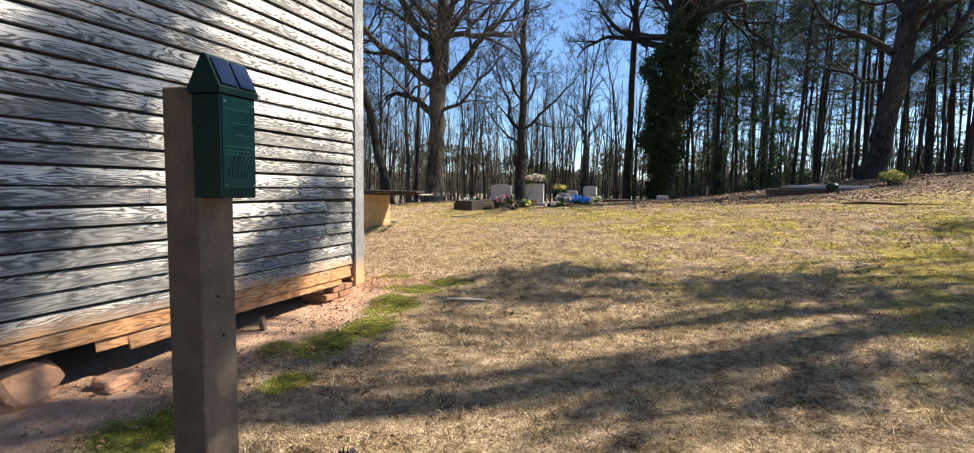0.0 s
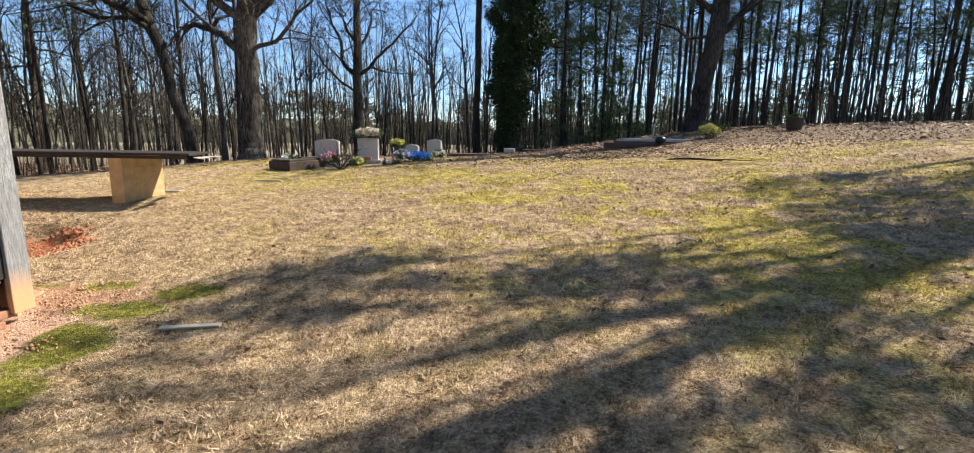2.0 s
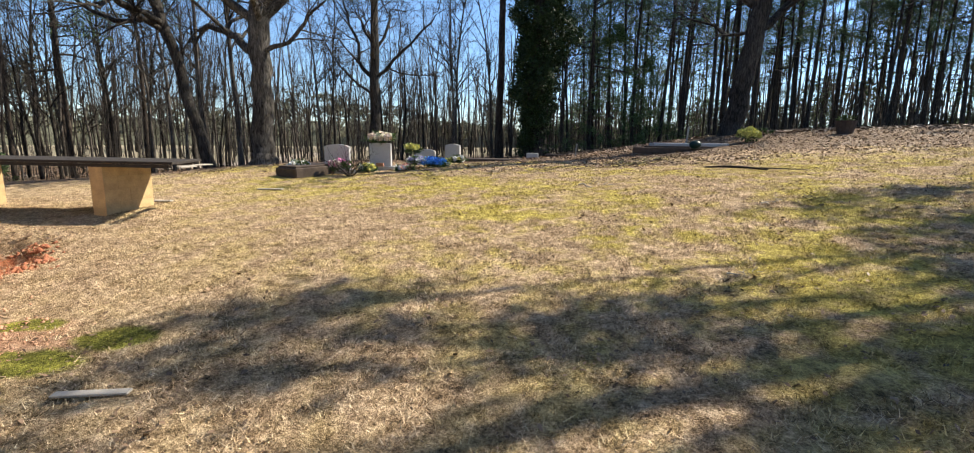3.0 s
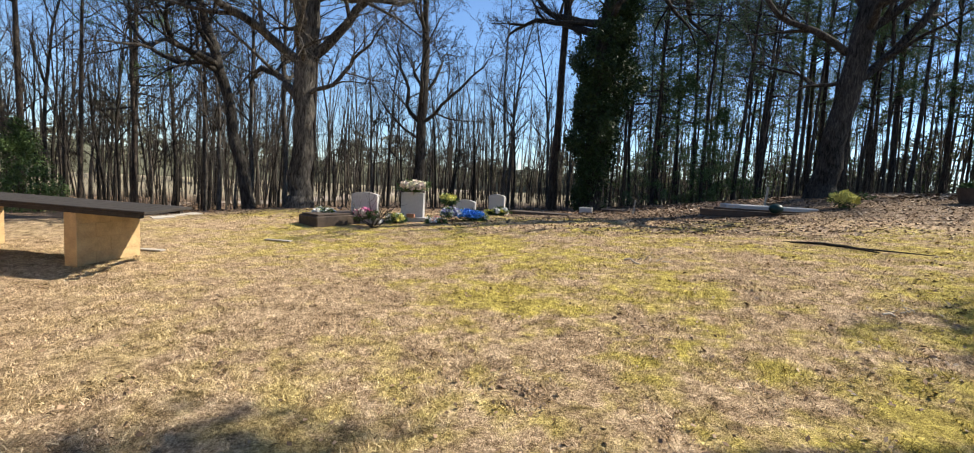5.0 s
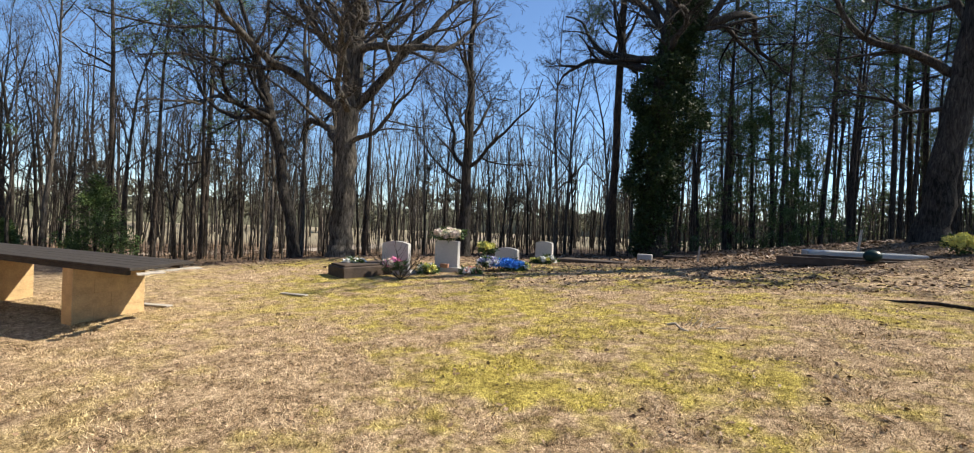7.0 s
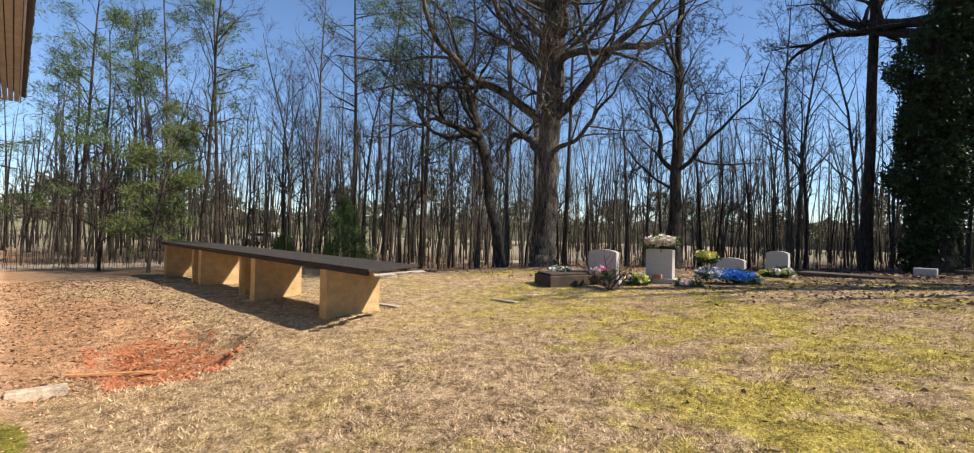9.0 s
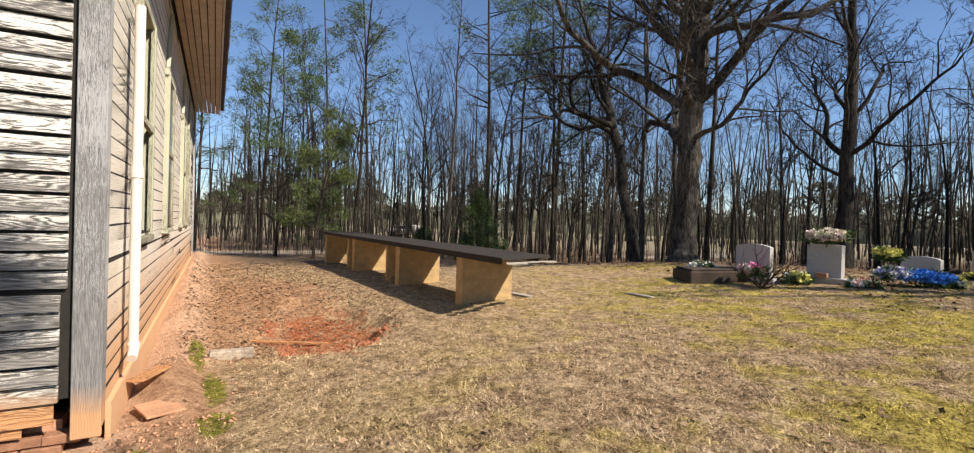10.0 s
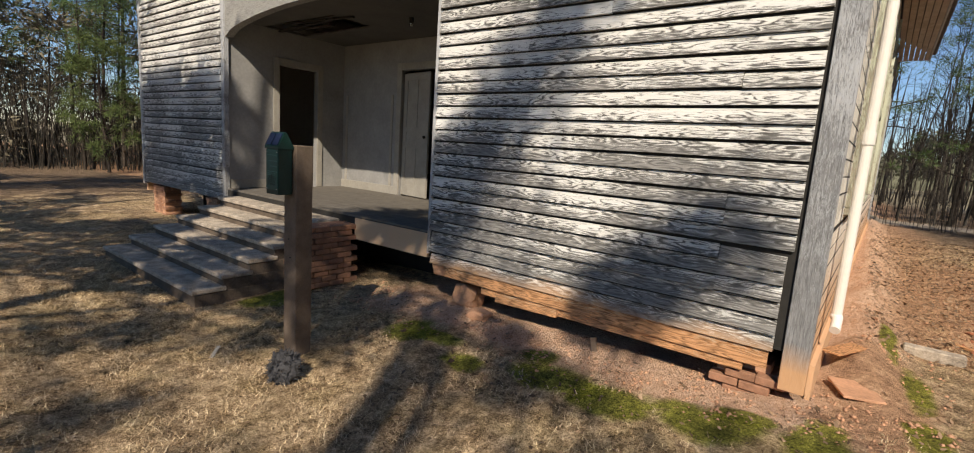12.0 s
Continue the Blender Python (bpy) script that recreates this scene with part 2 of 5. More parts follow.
    north = ramp(t, maths(t, "ADD", maths(t, "MULTIPLY", maths(t, "SUBTRACT", Y, 5.3), .35), maths(t, "MULTIPLY", wob, .3)), [(.20, 1.0), (.50, 0.0)])
    inx = ramp(t, maths(t, "ADD", maths(t, "ADD", maths(t, "MULTIPLY", X, -1.0), -5.3), wob), [(.1, 0.0), (.6, 1.0)])
    yl = ramp(t, maths(t, "ADD", Y, wob), [(.5, 0.0), (.9, 1.0)])
    north = maths(t, "MULTIPLY", north, inx)
    strip = maths(t, "MULTIPLY", strip, yl)
    cut = ramp(t, maths(t, "MULTIPLY", Y, .1), [(.53, 1.0), (.57, 0.0)])
    strip = maths(t, "MULTIPLY", strip, cut)
    col = mix(t, maths(t, "MULTIPLY", north, .8), col, pale)
    col = mix(t, strip, col, clay)
    col = mix(t, maths(t, "MULTIPLY", blob(-8.3, 6.5, 3.8, 1.2), .95), col, pale)
    col = mix(t, blob(-6.25, 6.95, 1.5, .72), col, pit)
    col = mix(t, maths(t, "MULTIPLY", blob(-3.9, 5.3, 1.6, .4), .8), col, pale)
    # bright moss patches between clay and lawn
    bright = ramp(t, fine, [(.40, (.045, .05, .012)), (.5, (.19, .20, .025)), (.6, (.46, .46, .06))])
    for c in MOSS:
        col = mix(t, maths(t, "MULTIPLY", blob(*c), .9), col, bright)
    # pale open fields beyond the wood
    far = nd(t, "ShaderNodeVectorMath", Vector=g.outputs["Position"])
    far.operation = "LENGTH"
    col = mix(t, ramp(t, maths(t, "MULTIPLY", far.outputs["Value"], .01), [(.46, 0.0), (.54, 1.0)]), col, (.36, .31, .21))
    # pale dirt road beyond the building
    road = maths(t, "ABSOLUTE", maths(t, "ADD", X, 25.0))
    col = mix(t, ramp(t, maths(t, "ADD", maths(t, "MULTIPLY", road, .3), wob), [(.45, 1.0), (.7, 0.0)]), col, (.48, .40, .31))
    t.links.new(col, b.inputs["Base Color"])
    bump(t, b, fine, 1.0, .09)
    return m


WX = -3.31
MOSS = ((-2.58, 3.35, .26, .42), (-2.5, 3.85, .30, .35), (-2.62, 4.45, .30, .40), (-2.72, 5.02, .42, .22), (-2.6, 2.1, .16, .35), (-2.86, 4.6, .14, .25), (-2.84, 3.05, .16, .2),
        (-2.6, 1.8, .3, .3), (-2.35, 2.6, .18, .25), (-2.4, 5.4, .35, .2), (-3.3, 5.55, .3, .14), (-4.3, 5.55, .7, .12), (-5.6, 5.4, .8, .1), (-2.3, -.1, .5, .3))
M["ground"] = ground_mat2()
M["lichen"] = plain("grey_lichen", (.07, .07, .075), .95, .6, 60, .8)

M["beam"] = weathered("beam_boards", 1, (0.42, 0.41, 0.38), (0.34, 0.33, 0.31), 0.45, False, False, 0.03)




# ---- mesh helpers ----
def finish(name, bm, material, parent=None, label="", kind="", smooth=False):
    me = bpy.data.meshes.new(name)
    bm.normal_update()
    bm.to_mesh(me)
    bm.free()
    if smooth:
        me.shade_smooth()
    for mm in (material if isinstance(material, (list, tuple)) else [material]):
        me.materials.append(mm)
    ob = new(name, me)
    ob.parent = parent
    return tagged(ob, label, kind=kind)


part = finish


def thing(name, loc, label, category, group="", rz=0.0):
    ob = new(name)
    ob.empty_display_size = 0.1
    ob.matrix_basis = pose(*loc, 0, 0, rz)
    return tagged(ob, label, category, group)


def box(bm, lo, hi, m=None, bevel=0.0):
    r = bmesh.ops.create_cube(bm, size=1)
    c = [(a + b) / 2 for a, b in zip(lo, hi)]
    s = [abs(b - a) for a, b in zip(lo, hi)]
    bmesh.ops.transform(bm, matrix=Matrix.Translation(c) @ Matrix.Diagonal((*s, 1)), verts=r["verts"])
    if bevel:
        es = {e for v in r["verts"] for e in v.link_edges}
        out = bmesh.ops.bevel(bm, geom=list(es), offset=bevel, segments=1, affect="EDGES")
        vs = list({v for f in out["faces"] for v in f.verts} | {v for v in r["verts"] if v.is_valid})
    else:
        vs = r["verts"]
    if m is not None:
        bmesh.ops.transform(bm, matrix=m, verts=vs)
    return vs


def boxmesh(lo, hi, m=None, bevel=0.0):
    bm = bmesh.new()
    box(bm, lo, hi, m, bevel)
    return bm


# ---- ground ----
CONTROL = [(0, 0, -.15), (-1.6, 1.5, -.18), (-1.5, -.5, -.22), (-3.3, 4.2, -.02), (-3.2, 4.9, .03), (-3.3, 2, -.05),
           (-1.2, 4.1, 0), (-1.35, 5.9, .2), (.6, 5.6, .25), (-.4, 6.25, .26), (-2.4, 7.8, .38), (3, 8, .62),
           (-6, 9.2, .36), (-5, 10.2, .38), (-5.7, 5.75, -.02), (-8.7, 9, .28), (-15, 8.9, .15), (2.8, 10.8, .82),
           (-4.9, 13.9, .58), (-4, 15, .66), (-8.2, 16.5, .68), (-3.3, 19.6, .7), (3, 18.8, 1.05), (7, 22, 1.8), (9.3, 18, 1.72), (10, 27, 2.0),
           (-5.9, 19.9, .68), (0, 25, .75), (-13, 19.5, .1), (16, 15, 2.0), (10, 8, 1.0), (6, 3, .4), (8, -3, .2),
           (-23, 7, -.1), (-25, 0, -.2), (-10, -10, -.1), (-3, -8, -.1), (0, -8, -.1), (-20, 20, -.3), (-7, 3.5, .1),
           (-15, 3.5, .1), (-30, 15, -.3), (0, 40, .3), (25, 30, 2.4), (30, 0, 1), (0, -30, -.3), (-40, -20, -.5), (-30, 40, -1)]
_P = np.array([c[:2] for c in CONTROL], float)


def _kernel(a, b):
    r = np.sqrt(((a[:, None] - b[None]) ** 2).sum(2) + 0.3)
    return r


_W = np.linalg.solve(_kernel(_P, _P) + np.eye(len(_P)) * 0.02, np.array([c[2] for c in CONTROL]) - 0.3)


def heights(xy):
    xy = np.asarray(xy, float)
    r = np.hypot(xy[:, 0], xy[:, 1])
    fade = np.clip((70 - r) / 30, 0, 1)
    h = (0.3 + _kernel(xy, _P) @ _W) * fade
    x, y = xy[:, 0], xy[:, 1]
    pit = np.hypot((x + 6.5) / 1.5, (y - 6.95) / .72) + .12 * np.sin(x * 5 + y * 3) + .08 * np.sin(y * 9 - x * 4)
    h -= 0.20 / (1 + np.exp(np.clip((pit - 1) * 10, -30, 30)))
    bank = (.75 + .2 * np.sin(x * 2.3) + .2 * np.sin(x * 5.1 + 1)) / (1 + np.exp(np.clip((x + 3.95) * 7, -30, 30)))
    h += 0.21 * bank * np.exp(-((y - 5.24 - .05 * np.sin(x * 3)) / .19) ** 2)
    h -= 0.12 * np.exp(-(((xy[:, 0] + 9) / 4.0) ** 2 + ((xy[:, 1] - 5.9) / 0.5) ** 2))
    return h


def gz(x, y):
    return float(heights([(x, y)])[0])


def axis_steps():
    a = [0.0]
    while a[-1] < 600:
        a.append(a[-1] + max(0.12, (a[-1] - 12) * 0.08))
    return a


def build_ground():
    a = axis_steps()
    xs = np.array([-v for v in a[:0:-1]] + a) - 3
    ys = np.array([-v for v in a[:0:-1]] + a) + 5
    X, Y = np.meshgrid(xs, ys)
    xy = np.stack([X.ravel(), Y.ravel()], 1)
    h = np.concatenate([heights(xy[i:i + 20000]) for i in range(0, len(xy), 20000)])
    near = np.hypot(xy[:, 0] + 3, xy[:, 1] - 5) < 14
    h[near] += np.array([noise.fractal((p[0] * 2, p[1] * 2, 0), 0.6, 2.0, 4) * 0.022 for p in xy[near]])
    nx, ny = len(xs), len(ys)
    idx = np.arange(nx * ny).reshape(ny, nx)
    f = np.stack([idx[:-1, :-1], idx[:-1, 1:], idx[1:, 1:], idx[1:, :-1]], -1).reshape(-1, 4)
    me = bpy.data.meshes.new("ground")
    me.from_pydata(np.column_stack([xy, h]).tolist(), [], f.tolist())
    me.shade_smooth()
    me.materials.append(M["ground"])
    return tagged(new("ground", me), "dry winter lawn with moss, red clay and leaf litter", kind="structure")


build_ground()

# ---- building ----
WX, WY0, WY1 = -3.31, 1.29, 4.80
FLOOR = 0.70
LONG = pose(WX, 4.88, 0, 0, 0, 180 - 1.09)      # local x runs away along the long wall, local -y is outdoors
LEN, PITCH = 13.6, 0.1215
rng = random.Random(4)
_boards = {}


def board_mesh(length, h, thick, wedge=0.35):
    """One lapped board along local x, its face towards -y, thick at the foot."""
    key = (round(length, 2), h, thick)
    if key not in _boards:
        bm = bmesh.new()
        n = max(2, int(length / 0.9))
        cols = []
        for i in range(n + 1):
            x = length * i / n
            w = rng.uniform(-1, 1) * 0.004
            c = [(x, -thick - w, w * 0.7), (x, -thick * wedge * .7, h), (x, 0, h), (x, 0, w * 0.7)]
            cols.append([bm.verts.new(p) for p in c])
        for a, b in zip(cols, cols[1:]):
            for j in range(4):
                k = (j + 1) % 4
                bm.faces.new((a[j], b[j], b[k], a[k]))
        bm.faces.new(cols[0]), bm.faces.new(cols[-1][::-1])
        bm.normal_update()
        me = bpy.data.meshes.new("board")
        bm.to_mesh(me), bm.free()
        _boards[key] = me
    return _boards[key]


def board(x, z, length, parent, material, h=0.135, thick=0.024, tilt=0.0, lean=0.0, name="board", label=""):
    me = board_mesh(length, h, thick)
    if not me.materials:
        me.materials.append(M["board_y"])
    ob = new(name, me)
    ob.parent = parent
    ob.matrix_basis = pose(x, 0, z, lean, tilt, 0)
    ob.material_slots[0].link = "OBJECT"
    ob.material_slots[0].material = material
    return tagged(ob, label)


def structure(name, bm, material, parent=None, label=""):
    return finish(name, bm, material, parent, label, kind="structure")




# body walls, thick, with real openings
# near-black core shows in the gaps between boards, standing for lap shadows
wing = structure("wall_east", boxmesh((0, 0, 0.38), (WY1 - WY0 - 0.05, 0.12, 4.9)), M["dark"], label="weathered clapboard wall of the near wing")
wing.matrix_basis = pose(WX - 0.0, WY0, 0, 0, 0, 90)
ROWS_Z = [0.36 + PITCH * i for i in range(36)]
for i, z in enumerate(ROWS_Z):
    top = WY1 - WY0 - (0.10 if z > 1.0 else 0.135)
    cuts = [0.0, top]
    if i in (3, 5, 7, 8, 15, 22):
        cuts = [0.0, 2.94, top]
    if i in (6, 9, 11, 18, 27):
        cuts = [0.0, 1.12, top]
    if i in (13, 20, 25, 30):
        cuts = [0.0, 1.9, top]
    left = 0.0 if i > 3 else 0.02 - 0.03 * (i % 2)
    cuts[0] = left
    for a, b in zip(cuts, cuts[1:]):
        drop = 0.018 if i == 5 and a > 2 else 0.0
        fl = 4.0 - i if i < 4 else 0.0
        board(a, z - drop + rng.uniform(-.004, .004), b - a - 0.004, wing, M["board_y"], h=0.104, tilt=(1.4 if drop else rng.uniform(-.12, .12)), lean=-fl, thick=0.032)
board(0.25, 0.25, 3.1, wing, M["clayboard"], h=0.125, thick=0.03, tilt=0.35, name="sill_board", label="clay-stained lowest board")
board(0.75, 0.17, 2.45, wing, M["clayboard"], h=0.085, thick=0.012, tilt=0.2, name="rim_board")
board(0.95, 0.135, 0.7, wing, M["clayboard"], h=0.10, thick=0.035, tilt=-1.5, name="loose_board", label="split orange-stained loose board")
structure("corner_board", boxmesh((WX - 0.02, WY1 - 0.075, 0.11), (WX + 0.028, WY1 + 0.085, 4.8), bevel=0.004), M["corner"], label="grey weathered corner board")
structure("corner_board", boxmesh((WX - 0.13, WY1 + 0.0605, 0.16), (WX - 0.022, WY1 + 0.085, 4.8), bevel=0.004), M["corner"])
structure("corner_board", boxmesh((WX - 0.04, WY0 - 0.045, 0.45), (WX + 0.02, WY0 - 0.002, 4.8), bevel=0.004), M["corner"])
structure("wall_inner", boxmesh((-5.7, WY0 + 0.0, 0.3), (WX - 0.13, WY0 + 0.10, 4.8)), M["plaster"], label="white inner porch wall, greyed for shade")

# long wall with four windows
WINS = [(1.15, 2.15), (4.0, 4.95), (7.5, 8.45), (9.7, 10.65)]
SILL, HEAD, PEAK, SOFFIT = 1.40, 3.45, 4.42, 4.75
bm = bmesh.new()
xs = [0.14] + [v for w in WINS for v in w] + [LEN]
for a, b in zip(xs[::2], xs[1::2]):
    box(bm, (a, 0, 0.3), (b, 0.14, 4.9))
for a, b in WINS:
    box(bm, (a, 0, 0.3), (b, 0.14, SILL)), box(bm, (a, 0, HEAD), (b, 0.14, 4.9))
LONGM = pose(WX, 4.88, 0, 0, 0, 179.16)
# mirror in y keeps local x running away from the corner and -y outdoors
longw = structure("wall_north", bm, M["dark"], label="sunlit white-painted clapboard wall with tall windows")
longw.matrix_basis = pose(WX, 4.88 - 0.0, 0, 0, 0, 179.16)
for i in range(36):
    z = 0.28 + PITCH * i
    segs = []
    x0 = 0.14
    for a, b in WINS:
        if z + 0.1 > SILL and z < HEAD:
            segs.append((x0, a - 0.03))
            x0 = b + 0.03
    segs.append((x0, LEN))
    for a, b in segs:
        cut = []
        if b - a > 4:
            c = a + (b - a) * rng.uniform(.35, .65)
            cut = [(a, c), (c, b)]
        else:
            cut = [(a, b)]
        for p, q in cut:
            wave = rng.uniform(-.25, .25) if z < 1.6 else rng.uniform(-.08, .08)
            ob = board(-q, z, q - p - 0.003, longw, M["board_x"], h=0.110, thick=0.034, tilt=wave)
            ob.matrix_basis = pose(q, 0, z, 0, 0, 180) @ pose(0, 0, 0, 0, wave, 0)
bm = boxmesh((0.14, -0.035, -0.1), (LEN, -0.001, 0.28))
structure("skirt_board", bm, M["board_x"], longw)
structure("corner_board", boxmesh((LEN - 0.02, -0.05, -0.05), (LEN + 0.1, 0.02, 4.8), bevel=0.004), M["corner"], longw)


def window(a, b, k):
    w = b - a
    holder = tagged(new("window_%d" % k), "tall narrow window in a pale green weathered frame with pointed head", kind="structure")
    holder.matrix_basis = pose(WX, 4.88, 0, 0, 0, 179.16) @ pose((a + b) / 2, 0, 0, 0, 0, 180)
    h = w / 2
    for s in (-1, 1):
        part("window_jamb", boxmesh((s * h - 0.045, -0.05, SILL - .04), (s * h + 0.045, 0.06, HEAD + 0.05), bevel=.004), M["frame"], holder)
        bm = bmesh.new()
        ang = math.atan2(PEAK - HEAD - .1, h)
        L = math.hypot(PEAK - HEAD - .1, h + .05)
        box(bm, (0, -0.055, -0.04), (L, -0.01, 0.04), pose(s * (h + .05), 0, HEAD + .08) @ pose(0, 0, 0, 0, 0, 0 if s < 0 else 180) @ pose(0, 0, 0, 0, -math.degrees(ang), 0), .004)
        part("window_pediment", bm, M["frame"], holder)
    part("window_sill", boxmesh((-h - .09, -0.08, SILL - .1), (h + .09, 0.07, SILL - .045), bevel=.006), M["frame"], holder)
    part("window_head", boxmesh((-h - .08, -0.055, HEAD + .0), (h + .08, 0.05, HEAD + .09), bevel=.004), M["frame"], holder)
    bm = bmesh.new()
    vs = [bm.verts.new(p) for p in ((-h, -.03, HEAD + .09), (h, -.03, HEAD + .09), (0, -.03, PEAK), (-h, .0, HEAD + .09), (h, .0, HEAD + .09), (0, .0, PEAK))]
    for f in ((0, 1, 2), (5, 4, 3), (0, 3, 4, 1), (1, 4, 5, 2), (2, 5, 3, 0)):
        bm.faces.new([vs[j] for j in f])
    part("window_panel", bm, M["frame"], holder)
    for s in (-1, 1):
        bm = bmesh.new()
        m = pose(s * (h - .06), 0.02, 0)
        box(bm, (-.025, 0, SILL), (.025, .03, HEAD), m)
        part("window_frame", bm, M["frame"], holder)
    mid = (SILL + HEAD) / 2
    part("window_bar", boxmesh((-h + .05, 0.02, mid - .03), (h - .05, .06, mid + .03)), M["frame"], holder)
    if k > 1:
        part("pane", boxmesh((-h + .08, 0.035, mid + .03), (h - .08, .039, HEAD)), M["glass"], holder, "dusty window glass")
        part("pane", boxmesh((-h + .08, 0.035, SILL), (h - .08, .039, mid - .03)), M["glass"], holder, "dusty window glass")


for k, (a, b) in enumerate(WINS):
    window(a, b, k + 1)
M_IN = M["dark"]
structure("wall_partition", boxmesh((-16.5, 3.2, 0.3), (-5.7, 3.3, 4.8)), M["plaster"])
# unseen slab added over the rooms to keep sunlight out
structure("attic_light_block", boxmesh((-16.8, -7.15, 4.86), (WX - .14, 4.80, 4.94)), M["slab"])
structure("floor_inside", boxmesh((-16.5, -7, 0.55), (-5.72, 4.8, 0.68)), M["concrete"])
structure("wall_west", boxmesh((-16.9, -7.1, 0.2), (-16.7, 5.0, 4.9)), M["board_y"])
structure("wall_south", boxmesh((-16.7, -7.2, 0.3), (WX - .05, -7.1, 4.9)), M["board_x"])

# soffit slats, one mesh as a ceiling, and the roof
bm = bmesh.new()
for i in range(6):
    y = 0.03 + i * 0.108
    box(bm, (-0.05, -y - 0.092, SOFFIT), (LEN + .35, -y, SOFFIT + .02))
sof = structure("soffit", bm, M["soffit"], label="weathered plank soffit with open joints")
sof.matrix_basis = pose(WX, 4.88, 0, 0, 0, 179.16)
bm = bmesh.new()
box(bm, (-0.05, -0.70, SOFFIT - .03), (LEN + .35, -0.67, SOFFIT + .14))
fas = structure("fascia", bm, M["corner"])
fas.matrix_basis = sof.matrix_basis
bm = bmesh.new()
box(bm, (-0.3, 0, 0), (LEN + .5, 7.0, .03), pose(0, -0.78, SOFFIT + .14) @ pose(0, 0, 0, 32, 0, 0))
for i in range(70):
    x = -.25 + i * .205
    box(bm, (x, .01, .031), (x + .18, .18, .042), pose(0, -0.775 - rng.uniform(0, .02), SOFFIT + .145) @ pose(0, 0, 0, 32, 0, 0))
rf = structure("roof", bm, M["roof"], label="dark rusty roof with ragged lower edge")
rf.matrix_basis = sof.matrix_basis
structure("roof_south", boxmesh((-17, 0, 0), (-3, 7.6, .04), pose(0, -7.9, 4.9) @ pose(0, 0, 0, 32, 0, 0)), M["roof"])

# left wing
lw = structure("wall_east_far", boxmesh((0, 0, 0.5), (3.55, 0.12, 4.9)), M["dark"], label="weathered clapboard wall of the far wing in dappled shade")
lw.matrix_basis = pose(WX, -7.1, 0, 0, 0, 90)
for i in range(36):
    z = 0.50 + PITCH * i
    a, b = (0.0, 3.5)
    if i % 4 == 1:
        board(a, z, 1.9, lw, M["board_y"], h=0.104, tilt=rng.uniform(-.2, .2), thick=.030)
        board(1.904, z, b - 1.904 + (.03 if i < 4 else 0), lw, M["board_y"], h=0.104, tilt=rng.uniform(-.2, .2), thick=.030)
    else:
        board(a, z, b - a + (.03 if i < 4 else 0), lw, M["board_y"], h=0.104, tilt=rng.uniform(-.2, .2), thick=.030)
structure("corner_board", boxmesh((WX - .05, -3.56, 0.5), (WX + .03, -3.46, 4.8), bevel=.004), M["corner"])
structure("corner_board", boxmesh((WX - .05, -7.15, 0.45), (WX + .03, -7.05, 4.8), bevel=.004), M["corner"])

# porch inside
DX0, DX1, DH = -5.02, -4.25, 2.86
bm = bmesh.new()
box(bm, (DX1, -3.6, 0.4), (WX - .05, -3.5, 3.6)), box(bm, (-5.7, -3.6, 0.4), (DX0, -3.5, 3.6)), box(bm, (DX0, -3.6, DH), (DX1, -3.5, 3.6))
structure("wall_porch_side", bm, M["plaster"], label="white porch wall greyed for shade, with an open doorway")
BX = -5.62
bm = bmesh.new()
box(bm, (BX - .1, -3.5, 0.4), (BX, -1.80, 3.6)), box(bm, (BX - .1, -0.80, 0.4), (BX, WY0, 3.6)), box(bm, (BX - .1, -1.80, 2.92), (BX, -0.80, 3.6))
structure("wall_porch_back", bm, M["plaster"], label="white porch wall greyed for shade, with a panelled door")
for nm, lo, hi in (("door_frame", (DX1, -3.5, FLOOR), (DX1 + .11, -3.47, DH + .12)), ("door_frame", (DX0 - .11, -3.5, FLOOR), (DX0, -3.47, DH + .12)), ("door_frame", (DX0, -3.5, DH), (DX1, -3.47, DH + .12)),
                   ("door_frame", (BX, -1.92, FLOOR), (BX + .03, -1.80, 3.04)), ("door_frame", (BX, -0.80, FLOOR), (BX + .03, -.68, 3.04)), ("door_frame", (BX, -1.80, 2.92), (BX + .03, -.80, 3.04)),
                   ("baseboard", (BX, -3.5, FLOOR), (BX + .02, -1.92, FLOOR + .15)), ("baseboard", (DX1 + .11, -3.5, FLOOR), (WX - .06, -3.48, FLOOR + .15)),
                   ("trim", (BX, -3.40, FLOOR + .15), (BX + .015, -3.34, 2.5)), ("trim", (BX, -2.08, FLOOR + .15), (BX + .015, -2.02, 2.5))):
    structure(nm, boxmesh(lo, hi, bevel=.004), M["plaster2"])


